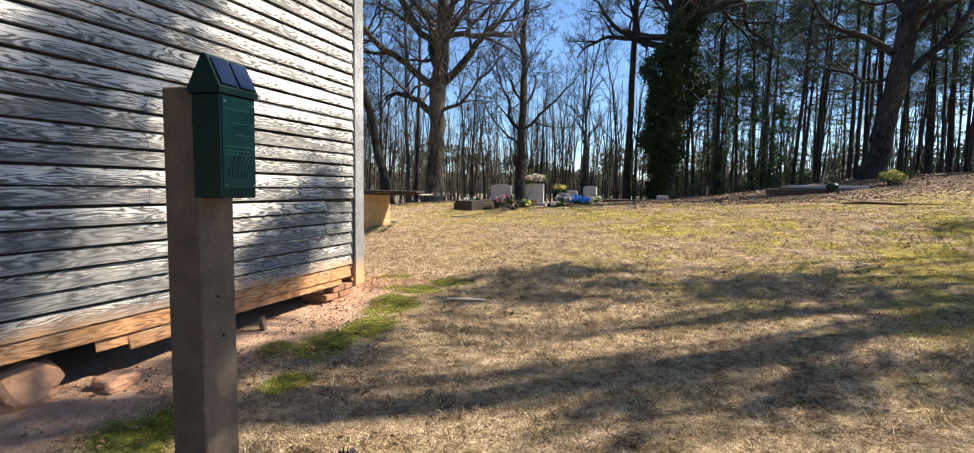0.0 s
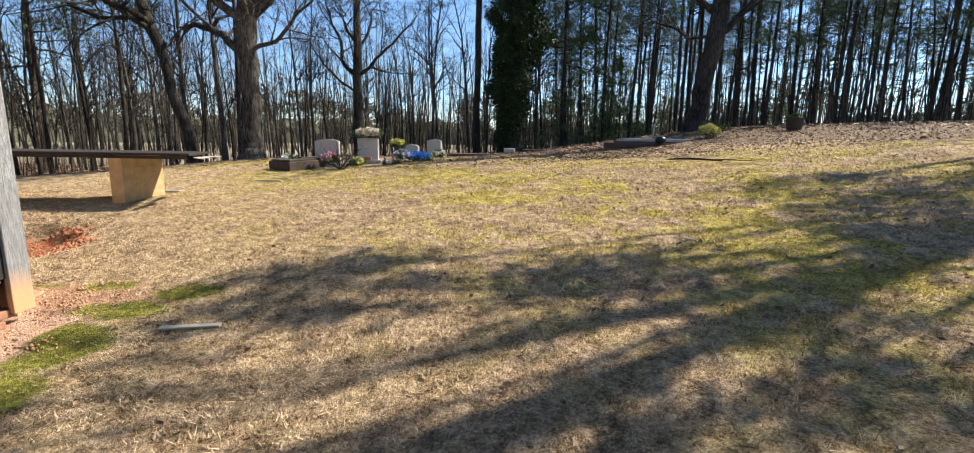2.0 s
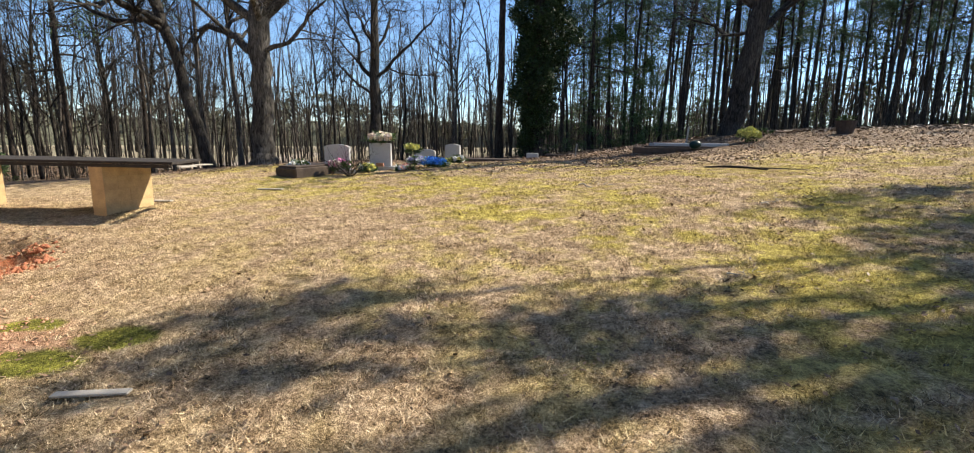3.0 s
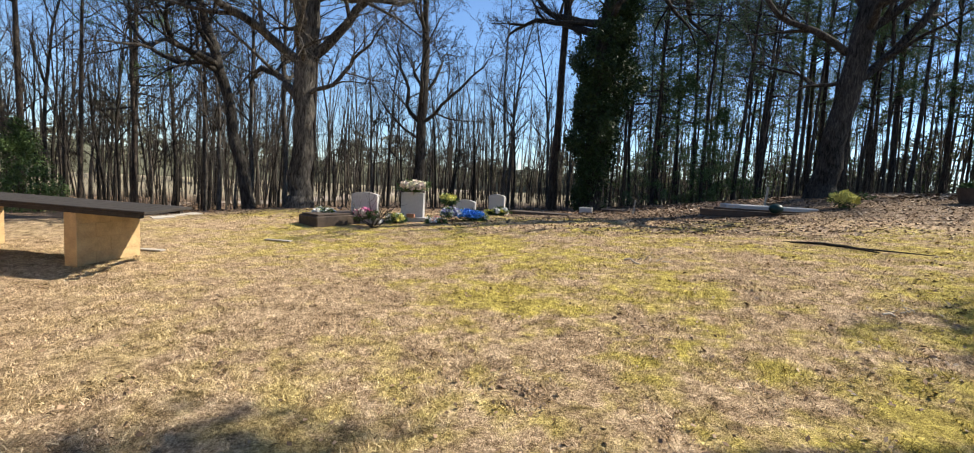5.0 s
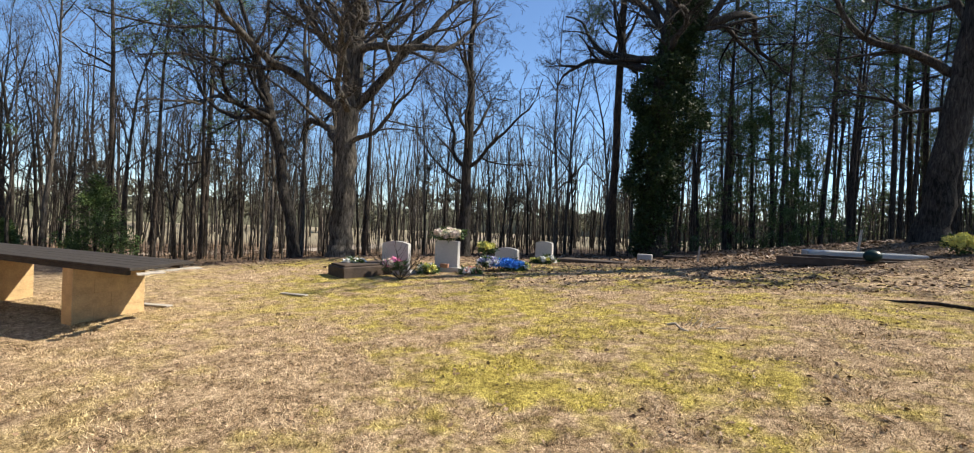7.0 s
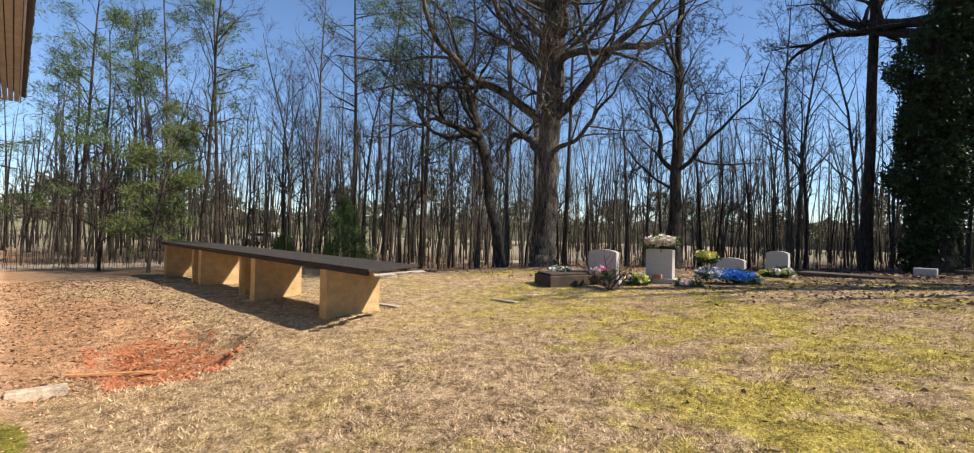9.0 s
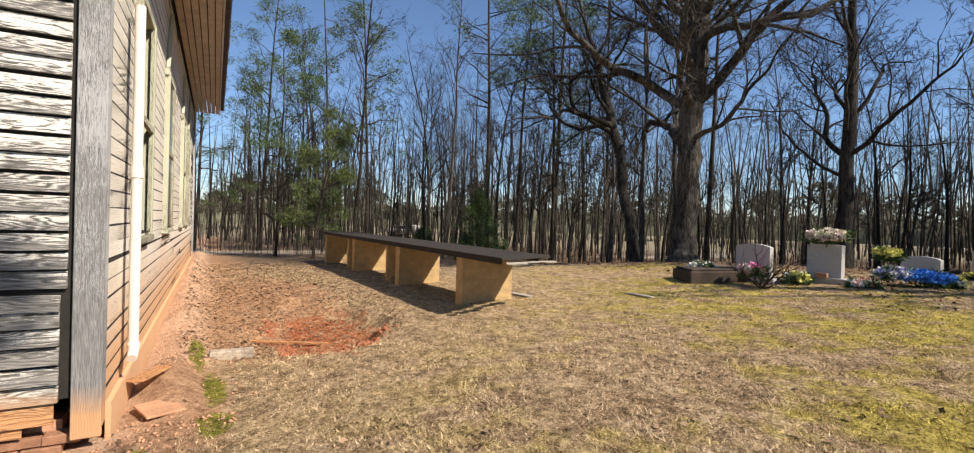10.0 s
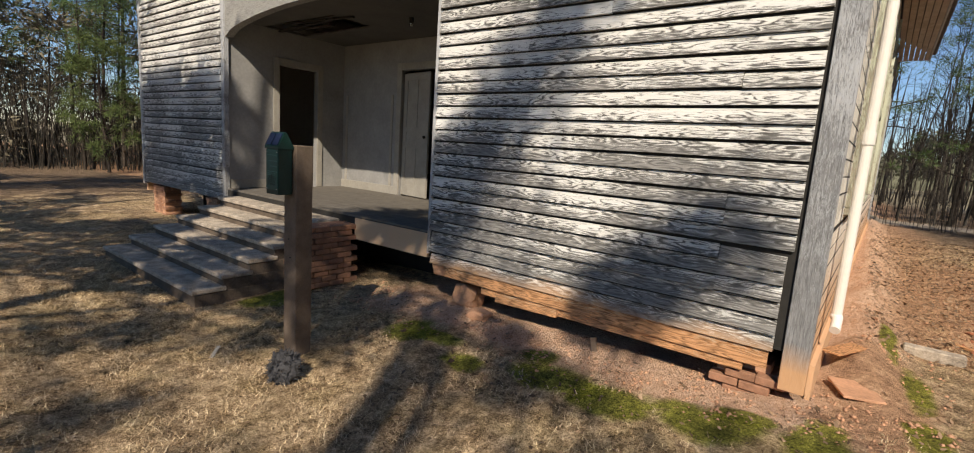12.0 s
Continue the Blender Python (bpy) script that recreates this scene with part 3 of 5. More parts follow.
def panel_door(w, h):
    d = tagged(new("door_1"), "old off-white five-panel door standing ajar", kind="structure")
    bm = bmesh.new()
    for lo, hi in (((0, 0, 0), (.1, .035, h)), ((w - .1, 0, 0), (w, .035, h)), ((.1, 0, 0), (w - .1, .035, .2)), ((.1, 0, .85), (w - .1, .035, .95)),
                   ((.1, 0, 1.12), (w - .1, .035, 1.22)), ((.1, 0, h - .12), (w - .1, .035, h)), ((w / 2 - .04, 0, 1.22), (w / 2 + .04, .035, h - .12)), ((w / 2 - .04, 0, .2), (w / 2 + .04, .035, .85))):
        box(bm, lo, hi)
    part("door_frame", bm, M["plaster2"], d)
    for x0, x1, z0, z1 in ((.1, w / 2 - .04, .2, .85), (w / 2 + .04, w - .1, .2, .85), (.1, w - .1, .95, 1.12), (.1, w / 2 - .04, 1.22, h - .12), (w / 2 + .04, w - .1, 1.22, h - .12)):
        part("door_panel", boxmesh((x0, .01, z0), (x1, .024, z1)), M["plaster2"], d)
    bm = bmesh.new()
    bmesh.ops.create_uvsphere(bm, u_segments=10, v_segments=6, radius=.028, matrix=pose(w - .05, -.045, 1.05))
    part("door_handle", bm, M["dark"], d, "dark round door knob")
    return d


door = panel_door(0.74, 2.14)
door.matrix_basis = pose(BX - .03, -1.78, FLOOR + .02, 0, 0, 82)

# porch ceiling, one mesh with its broken hole
bm = bmesh.new()
CZ = 3.44
HX0, HX1, HY0, HY1 = -4.75, -3.95, -3.45, -1.6
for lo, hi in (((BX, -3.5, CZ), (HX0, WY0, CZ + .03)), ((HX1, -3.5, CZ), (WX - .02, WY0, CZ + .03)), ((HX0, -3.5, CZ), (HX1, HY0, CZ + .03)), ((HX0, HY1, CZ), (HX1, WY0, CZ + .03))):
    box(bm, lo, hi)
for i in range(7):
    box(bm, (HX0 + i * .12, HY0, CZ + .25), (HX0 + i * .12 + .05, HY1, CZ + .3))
structure("ceiling", bm, M["ceil"], label="off-white porch ceiling, darkened for shade, with a hole")
# near-black sheet stands for the shade seen through the hole
structure("void_shade_sheet", boxmesh((BX, -3.5, 4.0), (WX - .02, WY0, 4.05)), M["dark"])
bm = bmesh.new()
cols = []
for i in range(25):
    u = i / 24
    y, zz = -3.46 + u * (WY0 - .04 + 3.46), 3.14 + .30 * math.sin(math.pi * u) ** .55
    cols.append([bm.verts.new(p) for p in ((WX - .12, y, zz), (WX + .005, y, zz), (WX + .005, y, 4.8), (WX - .12, y, 4.8))])
for a, b in zip(cols, cols[1:]):
    for j in range(4):
        bm.faces.new((a[j], b[j], b[(j + 1) % 4], a[(j + 1) % 4]))
bm.faces.new(cols[0]), bm.faces.new(cols[-1][::-1])
structure("beam", bm, M["beam"], label="grey arched board over the porch opening")
for k, (a, r) in enumerate(((-3.0, 4), (-2.7, -3), (-2.2, 6))):
    lath = tagged(new("hanging_slat"), "dark loose ceiling slat hanging from the hole", "wood slat", "hanging slats")
    lath.matrix_basis = pose(-4.3 + k * .12, a, CZ - .02, r, 0, 90 + r)
    part("slat", boxmesh((-.7, -.03, -.008), (.9, .03, .008)), M["slab"], lath)
bulb = thing("ceiling_bulb", (-4.6, -0.55, CZ), "dark bare bulb holder on the porch ceiling", "light bulb")
bm = bmesh.new()
bmesh.ops.create_cone(bm, cap_ends=True, segments=10, radius1=.03, radius2=.035, depth=.07, matrix=pose(0, 0, -.035))
part("holder", bm, M["dark"], bulb)
bm = bmesh.new()
bmesh.ops.create_uvsphere(bm, u_segments=10, v_segments=8, radius=.03, matrix=pose(0, 0, -.095))
part("bulb", bm, M["glass"], bulb)

# porch floor
pf = structure("porch_floor", boxmesh((BX, -3.5, 0.55), (WX - .01, WY0, FLOOR - .025)), M["dark"], label="grey worn plank porch floor")
pieces_later = []
n = int((WX + .03 - BX) / .115)
for i in range(n):
    pieces_later.append((BX + i * .115, rng.uniform(-.02, .0)))
structure("porch_rim", boxmesh((WX - .04, -0.05, 0.40), (WX + .0, WY0 - .05, FLOOR - .03)), M["clayboard"])


def bricks(parent, x0, x1, y0, y1, z0, rows, seed, skip=0.0):
    """Loose old bricks in rows along y, or x if that is longer."""
    r = random.Random(seed)
    me = boxmesh((0, 0, 0), (.1, .2, .06), bevel=.006)
    mesh = bpy.data.meshes.new("brick")
    me.to_mesh(mesh), me.free()
    mesh.materials.append(M["brick"])
    for k in range(rows):
        along_y = (y1 - y0) >= (x1 - x0)
        a = (y0 if along_y else x0) + (k % 2) * .1 - .05
        end = y1 if along_y else x1
        while a < end - .08:
            lay = x0 if along_y else y0
            while lay < (x1 if along_y else y1) - .02:
                if r.random() > skip:
                    ob = new("brick", mesh)
                    ob.parent = parent
                    j = [r.uniform(-.006, .006) for _ in range(3)]
                    ob.matrix_basis = (pose(lay + j[0], a + j[1], z0 + k * .068, 0, 0, r.uniform(-3, 3)) if along_y
                                       else pose(a + .2 + j[1], lay + j[0], z0 + k * .068, 0, 0, 90 + r.uniform(-3, 3)))
                lay += .11
            a += .21


def brick_pier(x0, x1, y0, y1, z0, rows, seed, skip=0.0):
    p = tagged(new("brick_pier"), "crumbling red brick pier under the building", kind="structure")
    bricks(p, x0, x1, y0, y1, z0, rows, seed, skip)
    part("mortar", boxmesh((x0 + .008, y0 - .02, z0), (x0 + .11 * max(1, round((x1 - x0) / .11)) - .018, y1 - .02, z0 + rows * .068 - .012)), M["clay"], p)


brick_pier(WX - .33, WX - .08, 4.32, 4.68, -.12, 5, 1, .15)
brick_pier(WX - .35, WX - .05, -6.75, -6.2, -.15, 9, 2, .05)
brick_pier(WX - .35, WX - .05, -4.3, -3.9, -.15, 9, 3, .05)
brick_pier(-3.30, -2.62, -0.35, -0.08, -.15, 11, 4, .0)
# near-black box stands for the shade beneath the building
structure("underfloor_shade", boxmesh((-16, -6.5, -.3), (-4.2, 4.3, .36)), M["dark"])

# concrete steps, one flight of separate treads on a solid body
stairs = thing("concrete_steps", (0, 0, 0), "worn stained concrete steps up to the porch", "steps")
for i in range(6):
    x1 = -1.50 - .30 * i
    z = -.03 + .128 * i
    # the riser body takes a darker colour than its tread
    step = part("step", boxmesh((-3.28, -3.2 + .02 * i, -.32), (x1 - .03, -.375 - .006 * i, z - .052), bevel=.008), M["riser"], stairs, "dark riser")
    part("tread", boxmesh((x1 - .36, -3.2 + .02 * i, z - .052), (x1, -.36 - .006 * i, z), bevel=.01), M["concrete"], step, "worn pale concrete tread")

# rocks under the sill
def rock(name, x, y, z, s, material, label, seed):
    bm = bmesh.new()
    bmesh.ops.create_icosphere(bm, subdivisions=3, radius=1)
    for v in bm.verts:
        p = v.co * 1.3 + Vector((seed * 7.1, 0, 0))
        d = 1 + .28 * noise.noise(p) + .12 * noise.noise(p * 3)
        c = [max(-.78, min(.78, k)) for k in v.co]
        v.co = Vector((c[0] * s[0], c[1] * s[1], c[2] * s[2])) * d
    ob = tagged(new(name), label, "rock")
    ob.matrix_basis = pose(x, y, z)
    part("stone", bm, material, ob)
    return ob


rock("pier_rock", WX - .15, 1.75, .06, (.15, .20, .15), M["clay"], "red sandstone block under the wall", 1)
rock("pier_rock", WX - .05, 1.42, .3, (.07, .12, .09), M["clay"], "red clay-stained stone against the sill", 2)
rock("pier_rock", WX + .10, 2.1, -.02, (.10, .14, .06), M["clay"], "small red clod beside the wall", 3)
stub = thing("wood_stake", (WX + .05, 3.35, gz(WX, 3.35)), "short weathered stake leaning under the wall", "wood stake")
part("stake", boxmesh((-.02, -.025, -.03), (.02, .025, .13), pose(0, 0, 0, 8, -6, 20), .004), M["post"], stub)

# downpipe
pipe = tagged(new("drain_pipe"), "white plastic drain pipe strapped to the long wall", "pipe")
pipe.matrix_basis = pose(WX, 4.88, 0, 0, 0, 179.16)
bm = bmesh.new()
bmesh.ops.create_cone(bm, cap_ends=True, segments=16, radius1=.037, radius2=.037, depth=2.66, matrix=pose(.70, -.085, 1.87))
bmesh.ops.create_cone(bm, cap_ends=True, segments=16, radius1=.045, radius2=.045, depth=.09, matrix=pose(.70, -.085, 1.9))
part("tube", bm, M["pvc"], pipe)
bm = bmesh.new()
bmesh.ops.create_uvsphere(bm, u_segments=14, v_segments=10, radius=.043, matrix=pose(.70, -.085, .54))
bmesh.ops.create_cone(bm, cap_ends=True, segments=16, radius1=.036, radius2=.036, depth=.16, matrix=pose(.63, -.095, .50) @ pose(0, 0, 0, 0, 62, 0))
part("elbow", bm, M["pvc"], pipe, "clay-splashed plastic elbow")

# ---- solar sign post ----
PX, PY = -1.62, 1.41
pz = gz(PX, PY)
sp = thing("sign_post", (PX, PY, pz), "square weathered timber post in dry grass", "post", rz=4)
part("post", boxmesh((-.078, -.078, -.1), (.078, .078, 1.565 - pz), bevel=.006), M["post"], sp)
for a, zz in ((.05, .85), (.03, 1.0)):
    bm = bmesh.new()
    bmesh.ops.create_cone(bm, cap_ends=True, segments=6, radius1=.006, radius2=.006, depth=.01, matrix=pose(.0785, a - .04, zz) @ pose(0, 0, 0, 0, 90, 0))
    part("nail", bm, M["dark"], sp)
gb = thing("audio_box", (PX + .165, PY + .175 + .012, 0), "dark green metal talking-sign box with peaked solar top", "audio box", rz=4)


def box_at(lo, hi, bevel=.004):
    return boxmesh(lo, hi, None, bevel)


BY0, BY1, BX0, BX1 = -.235, -.08, -.02, .25   # box hangs on the south-east face
BZ0, BZ1, BZ2 = 1.18, 1.53, 1.672
BC = pose(0, 0, 0)
body = part("body", box_at((-.087, -.288, BZ0), (.033, -.13, BZ1)), M["greenbox"], gb)
bm = bmesh.new()
ring = []
for y in (-.296, -.122):
    ring.append([bm.verts.new(p) for p in ((-.094, y, BZ1), (.041, y, BZ1), (.041, y, BZ1 + .02), (-.010, y, BZ2 - .02), (-.022, y, BZ2 - .012), (-.034, y, BZ2 - .02), (-.094, y, BZ1 + .02))])
for j in range(7):
    k = (j + 1) % 7
    bm.faces.new((ring[0][j], ring[0][k], ring[1][k], ring[1][j]))
bm.faces.new(ring[0][::-1]), bm.faces.new(ring[1])
part("roof", bm, M["greenbox"], gb)
for y in (-.285, -.203):
    bm = bmesh.new()
    box(bm, (0, 0, 0), (.098, .07, .004), pose(-.006, y, BZ2 - .026) @ pose(0, 0, 0, 0, 62, 0))
    part("solar_panel", bm, M["panel"], gb, "small dark blue solar panel")
plate = part("front_plate", box_at((.0335, -.282, BZ0 + .035), (.037, -.136, BZ1 - .008), .0), M["greenplate"], gb, "lighter green front plate")
for j in range(7):
    bm = bmesh.new()
    y = -.259 + j * .0135
    hh = .088 - abs(j - 3.2) * .012
    for q in range(6):
        a = q / 5
        box(bm, (.0372, y - .0015 + .022 * a * a * (1 if j > 1 else .4), BZ0 + .07 + a * hh), (.0382, y + .0015 + .022 * a * a * (1 if j > 1 else .4), BZ0 + .07 + (a + .2) * hh))
    part("speaker_slot", bm, M["dark"], plate)
for z, y0 in ((.30, -.245), (.255, -.21), (.215, -.205), (.175, -.24), (.16, -.24), (.148, -.24)):
    part("text_bar", boxmesh((.0371, y0 - .03, BZ0 + z), (.0376, -.165, BZ0 + z + .004)), M["platetext"], plate)
for z in (.30, .255, .215, .175):
    bm = bmesh.new()
    bmesh.ops.create_cone(bm, cap_ends=True, segments=8, radius1=.006, radius2=.004, depth=.006, matrix=pose(.039, -.150, BZ0 + z) @ pose(0, 0, 0, 0, 90, 0))
    part("button", bm, M["platetext"], plate)
for y in (-.273, -.145):
    for z in (.045, .325):
        bm = bmesh.new()
        bmesh.ops.create_cone(bm, cap_ends=True, segments=8, radius1=.004, radius2=.003, depth=.004, matrix=pose(.038, y, BZ0 + z) @ pose(0, 0, 0, 0, 90, 0))
        part("bolt", bm, M["granite"], plate)

# ---- long outdoor table ----
table = thing("outdoor_table", (0, 0, 0), "long outdoor dinner table of dark planks on ochre block supports", "table")


def ground_part(x, y):
    return gz(x, y) - .05


for k, x in enumerate((-5.98, -8.78, -12.2, -15.6)):
    z0 = ground_part(x, 9.3)
    t0 = 1.087
    hh = (t0 - z0) / 4
    sup = part("support", boxmesh((x - .095, 8.86, z0), (x + .095, 9.72, z0 + .02)), M["block"], table, "ochre concrete block support")
    for r in range(4):
        yo = 0.0 if r % 2 else .0
        for a, b in (((8.86, 9.27), (9.27, 9.70)) if r % 2 else ((8.86, 9.07), (9.07, 9.70))):
            part("block", boxmesh((x - .1, a + .0008, z0 + r * hh + .0008), (x + .1, b - .0008, z0 + (r + 1) * hh - .0008), bevel=.0022), M["block"], sup)
for x in (-5.98, -8.78, -12.2, -15.6):
    z0 = ground_part(x, 8.9)
    part("batten", boxmesh((x - .11, 8.815, z0), (x + .11, 8.858, 1.040), bevel=.004), M["block"], table, "ochre upright batten")
for x in (-9.6, -12.95):
    z0 = ground_part(x, 8.9)
    part("leg", boxmesh((x - .05, 8.86, z0), (x + .05, 8.96, 1.087), bevel=.005), M["block"], table)
for x in (-9.9, -13.2):
    part("brace", boxmesh((x - .06, 8.98, ground_part(x, 9.3) + .12), (x + .02, 9.70, 1.087)), M["block"], table)
r7 = random.Random(7)
y = 8.80
k = 0
while y < 9.70:
    w = r7.uniform(.19, .24)
    xe = -4.72 - (y - 8.80) * .36 - r7.uniform(0, .07)
    for a, b, dz in ((-16.1, -11.6, 0.0), (-11.596, xe, .004)):
        part("plank", boxmesh((a - r7.uniform(0, .1) * (a < -12), y, 1.088 + dz), (b, y + w - .006, 1.125 + dz), bevel=.004), M["slab"], table)
    y += w
for s in (8.805, 9.66):
    part("rail", boxmesh((-16, s, 1.04), (-4.80 - (s - 8.80) * .36, s + .05, 1.087)), M["slab"], table)
for k in range(7):
    part("broken_board", boxmesh((0, 0, 0), (.12, .12 + .05 * (k % 3), .012), pose(-4.72 - .06 * k, 8.86 + k * .15, 1.06 - .003 * k, 0, r7.uniform(-6, 6), r7.uniform(-25, 5))), M["pale_wood"], table, "pale splintered board end")

# ---- small things on the lawn ----
blk = thing("concrete_block", (-5.66, 5.75, gz(-5.66, 5.75)), "small grey concrete block lying at the edge of the clay", "concrete block", rz=88)
part("block", boxmesh((-.23, -.07, -.03), (.23, .07, .10), bevel=.01), M["concrete"], blk)


def plank(x, y, L, w, t, rz, label, material, dz=.0, ry=0):
    p = thing("board_scrap", (x, y, gz(x, y) + dz), label, "board", rz=rz)
    part("board", boxmesh((-L / 2, -w / 2, 0), (L / 2, w / 2, t), pose(0, 0, 0, 0, ry, 0), .003), material, p)


plank(-1.95, 4.75, .40, .06, .015, 15, "thin grey wood scrap lying on the lawn", M["pale_wood"], .012)
plank(-6.1, 10.0, .5, .12, .02, 12, "flat grey board lying beside the table", M["pale_wood"], .01)
plank(-5.0, 11.6, .5, .10, .02, 5, "flat grey board lying in the dry grass", M["pale_wood"], .01)
plank(-4.45, 5.10, .80, .14, .018, 162, "orange clay-stained plank leaning on the bank by the wall", M["clayboard"], .06, 5)
plank(-6.4, 6.25, 1.5, .05, .03, 60, "clay-covered wooden strip at the edge of the pit", M["clayboard"], .03)
plank(-3.82, 5.17, .34, .26, .02, 20, "flat clay-covered slab by the corner", M["clay"], .004)
feather = thing("plastic_strip", (-1.15, .95, gz(-1.15, .95)), "small grey plastic strip on the grass by the steps", "litter", rz=50)
part("strip", boxmesh((-.12, -.015, .005), (.12, .015, .012), pose(0, 0, 0, 0, 6, 0)), M["pale_wood"], feather)


def fluffy(x, y, z):
    ob = thing("lichen_clump", (x, y, z), "dark grey lichen-covered root clump at the foot of the post", "root clump")
    bm = bmesh.new()
    bmesh.ops.create_icosphere(bm, subdivisions=4, radius=.12)
    for v in bm.verts:
        d = 1 + .35 * noise.noise(v.co * 14) + .25 * noise.noise(v.co * 40)
        v.co = Vector((v.co.x * .85, v.co.y * .85, v.co.z * 1.05 + .1)) * d
    part("clump", bm, M["lichen"], ob, smooth=True)
    bm = bmesh.new()
    q = random.Random(3)
    for i in range(500):
        d = Vector((q.gauss(0, 1), q.gauss(0, 1), q.gauss(0, 1))).normalized()
        c = Vector((d.x * .105, d.y * .105, d.z * .13 + .1))
        t = Vector((q.gauss(0, 1), q.gauss(0, 1), q.gauss(0, 1))).normalized() * .012
        a, b, e = (bm.verts.new(c - t), bm.verts.new(c + t), bm.verts.new(c + d * .035 + t * 2))
        bm.faces.new((a, b, e))
    part("tuft", bm, M["lichen"], ob, "curled dark grey tufts", kind="stuff")


fluffy(-1.28, 1.80, gz(-1.28, 1.8) - .02)


def dead_branch(x, y, rz, L, label, seed, material):
    ob = thing("fallen_branch", (x, y, gz(x, y) + .015), label, "branch", rz=rz)
    T = Tubes()
    q = random.Random(seed)
    T.limb(Vector((-L / 2, 0, .01)), Vector((1, .1, .05)), L, L * .025, 7, q, .25, 5)
    for i in range(5):
        T.limb(Vector((-L / 2 + L * (.3 + .13 * i), 0, .02)), Vector((.7, q.choice((-1, 1)) * .8, .12)), L * .3, L * .012, 4, q, .3, 4)
    T.make("branch", material, ob)


# ---- branching ----
def raw_mesh(name, verts, faces):
    """A mesh from arrays: verts (n,3), faces (m,3) or (m,4)."""
    me = bpy.data.meshes.new(name)
    v, f = np.asarray(verts, np.float32), np.asarray(faces, np.int32)
    k = f.shape[1]
    me.vertices.add(len(v)), me.loops.add(f.size), me.polygons.add(len(f))
    me.vertices.foreach_set("co", v.ravel())
    me.loops.foreach_set("vertex_index", f.ravel())
    me.polygons.foreach_set("loop_start", np.arange(0, f.size, k, dtype=np.int32))
    me.update(calc_edges=True)
    return me


def raw_part(name, verts, faces, material, parent=None, label="", kind="", smooth=False):
    me = raw_mesh(name, verts, faces)
    if smooth:
        me.shade_smooth()
    me.materials.append(material)
    ob = new(name, me)
    ob.parent = parent
    return tagged(ob, label, kind=kind)


class Tubes:
    """Collects tapering tubes and joins them into one mesh of quads."""

    def __init__(self):
        self.v, self.f, self.n, self.tips = [], [], 0, []

    def tube(self, pts, rad, sides):
        pts = np.array([tuple(p) for p in pts], float)
        d = np.gradient(pts, axis=0)
        d /= np.linalg.norm(d, axis=1)[:, None] + 1e-9
        up = np.array([0.31, 0.17, 0.93])
        u = np.cross(d, up)
        u /= np.linalg.norm(u, axis=1)[:, None] + 1e-9
        w = np.cross(d, u)
        a = np.arange(sides) * 2 * np.pi / sides
        ring = u[:, None] * np.cos(a)[None, :, None] + w[:, None] * np.sin(a)[None, :, None]
        vs = pts[:, None] + ring * np.array(rad)[:, None, None]
        m = len(pts)
        i = np.arange(m - 1)[:, None] * sides + np.arange(sides)[None]
        j = np.arange(m - 1)[:, None] * sides + (np.arange(sides)[None] + 1) % sides
        f = np.stack([i, j, j + sides, i + sides], -1).reshape(-1, 4) + self.n
        self.v.append(vs.reshape(-1, 3)), self.f.append(f)
        self.n += m * sides

    def limb(self, p, d, L, r, n, q, wob=0.2, sides=6, up=0.0, r1=0.25):
        """One wandering limb; returns its points and radii."""
        p, d = Vector(p), Vector(d).normalized()
        pts, rad = [p.copy()], [r]
        for i in range(n):
            d = (d + Vector((q.gauss(0, wob), q.gauss(0, wob), q.gauss(0, wob) + up))).normalized()
            p = p + d * (L / n)
            pts.append(p.copy()), rad.append(r * (1 - (1 - r1) * (i + 1) / n))
        self.tube(pts, rad, sides)
        self.tips.append((pts[-1], d))
        return pts, rad

    def spread(self, pts, rad, level, q, spec):
        """Children along a limb. spec: per level (count, length factor, angle, start)."""
        if level >= len(spec):
            return
        count, lf, ang, start, up = spec[level]
        L = sum((b - a).length for a, b in zip(pts, pts[1:]))
        for c in range(count):
            t = start + (1 - start) * (c + q.random()) / count
            i = min(len(pts) - 2, int(t * (len(pts) - 1)))
            fr = t * (len(pts) - 1) - i
            p = pts[i].lerp(pts[i + 1], fr)
            d0 = (pts[i + 1] - pts[i]).normalized()
            s = Vector((q.gauss(0, 1), q.gauss(0, 1), q.gauss(0, 1)))
            s = (s - d0 * s.dot(d0)).normalized()
            a = radians(ang) * q.uniform(.7, 1.3)
            d = d0 * math.cos(a) + s * math.sin(a)
            d.z += up
            r = rad[i] * q.uniform(.38, .6)
            l = L * lf * q.uniform(.6, 1.25) * (1.15 - .5 * t)
            n = max(3, min(7, int(l / .35)))
            sides = 6 if r > .05 else (4 if r > .02 else 3)
            pp, rr = self.limb(p, d, l, max(r, .006), n, q, .16, sides, up * .12, .3)
            self.spread(pp, rr, level + 1, q, spec)

    def make(self, name, material, parent, label="", kind=""):
        return raw_part(name, np.concatenate(self.v), np.concatenate(self.f), material, parent, label, kind, smooth=True)


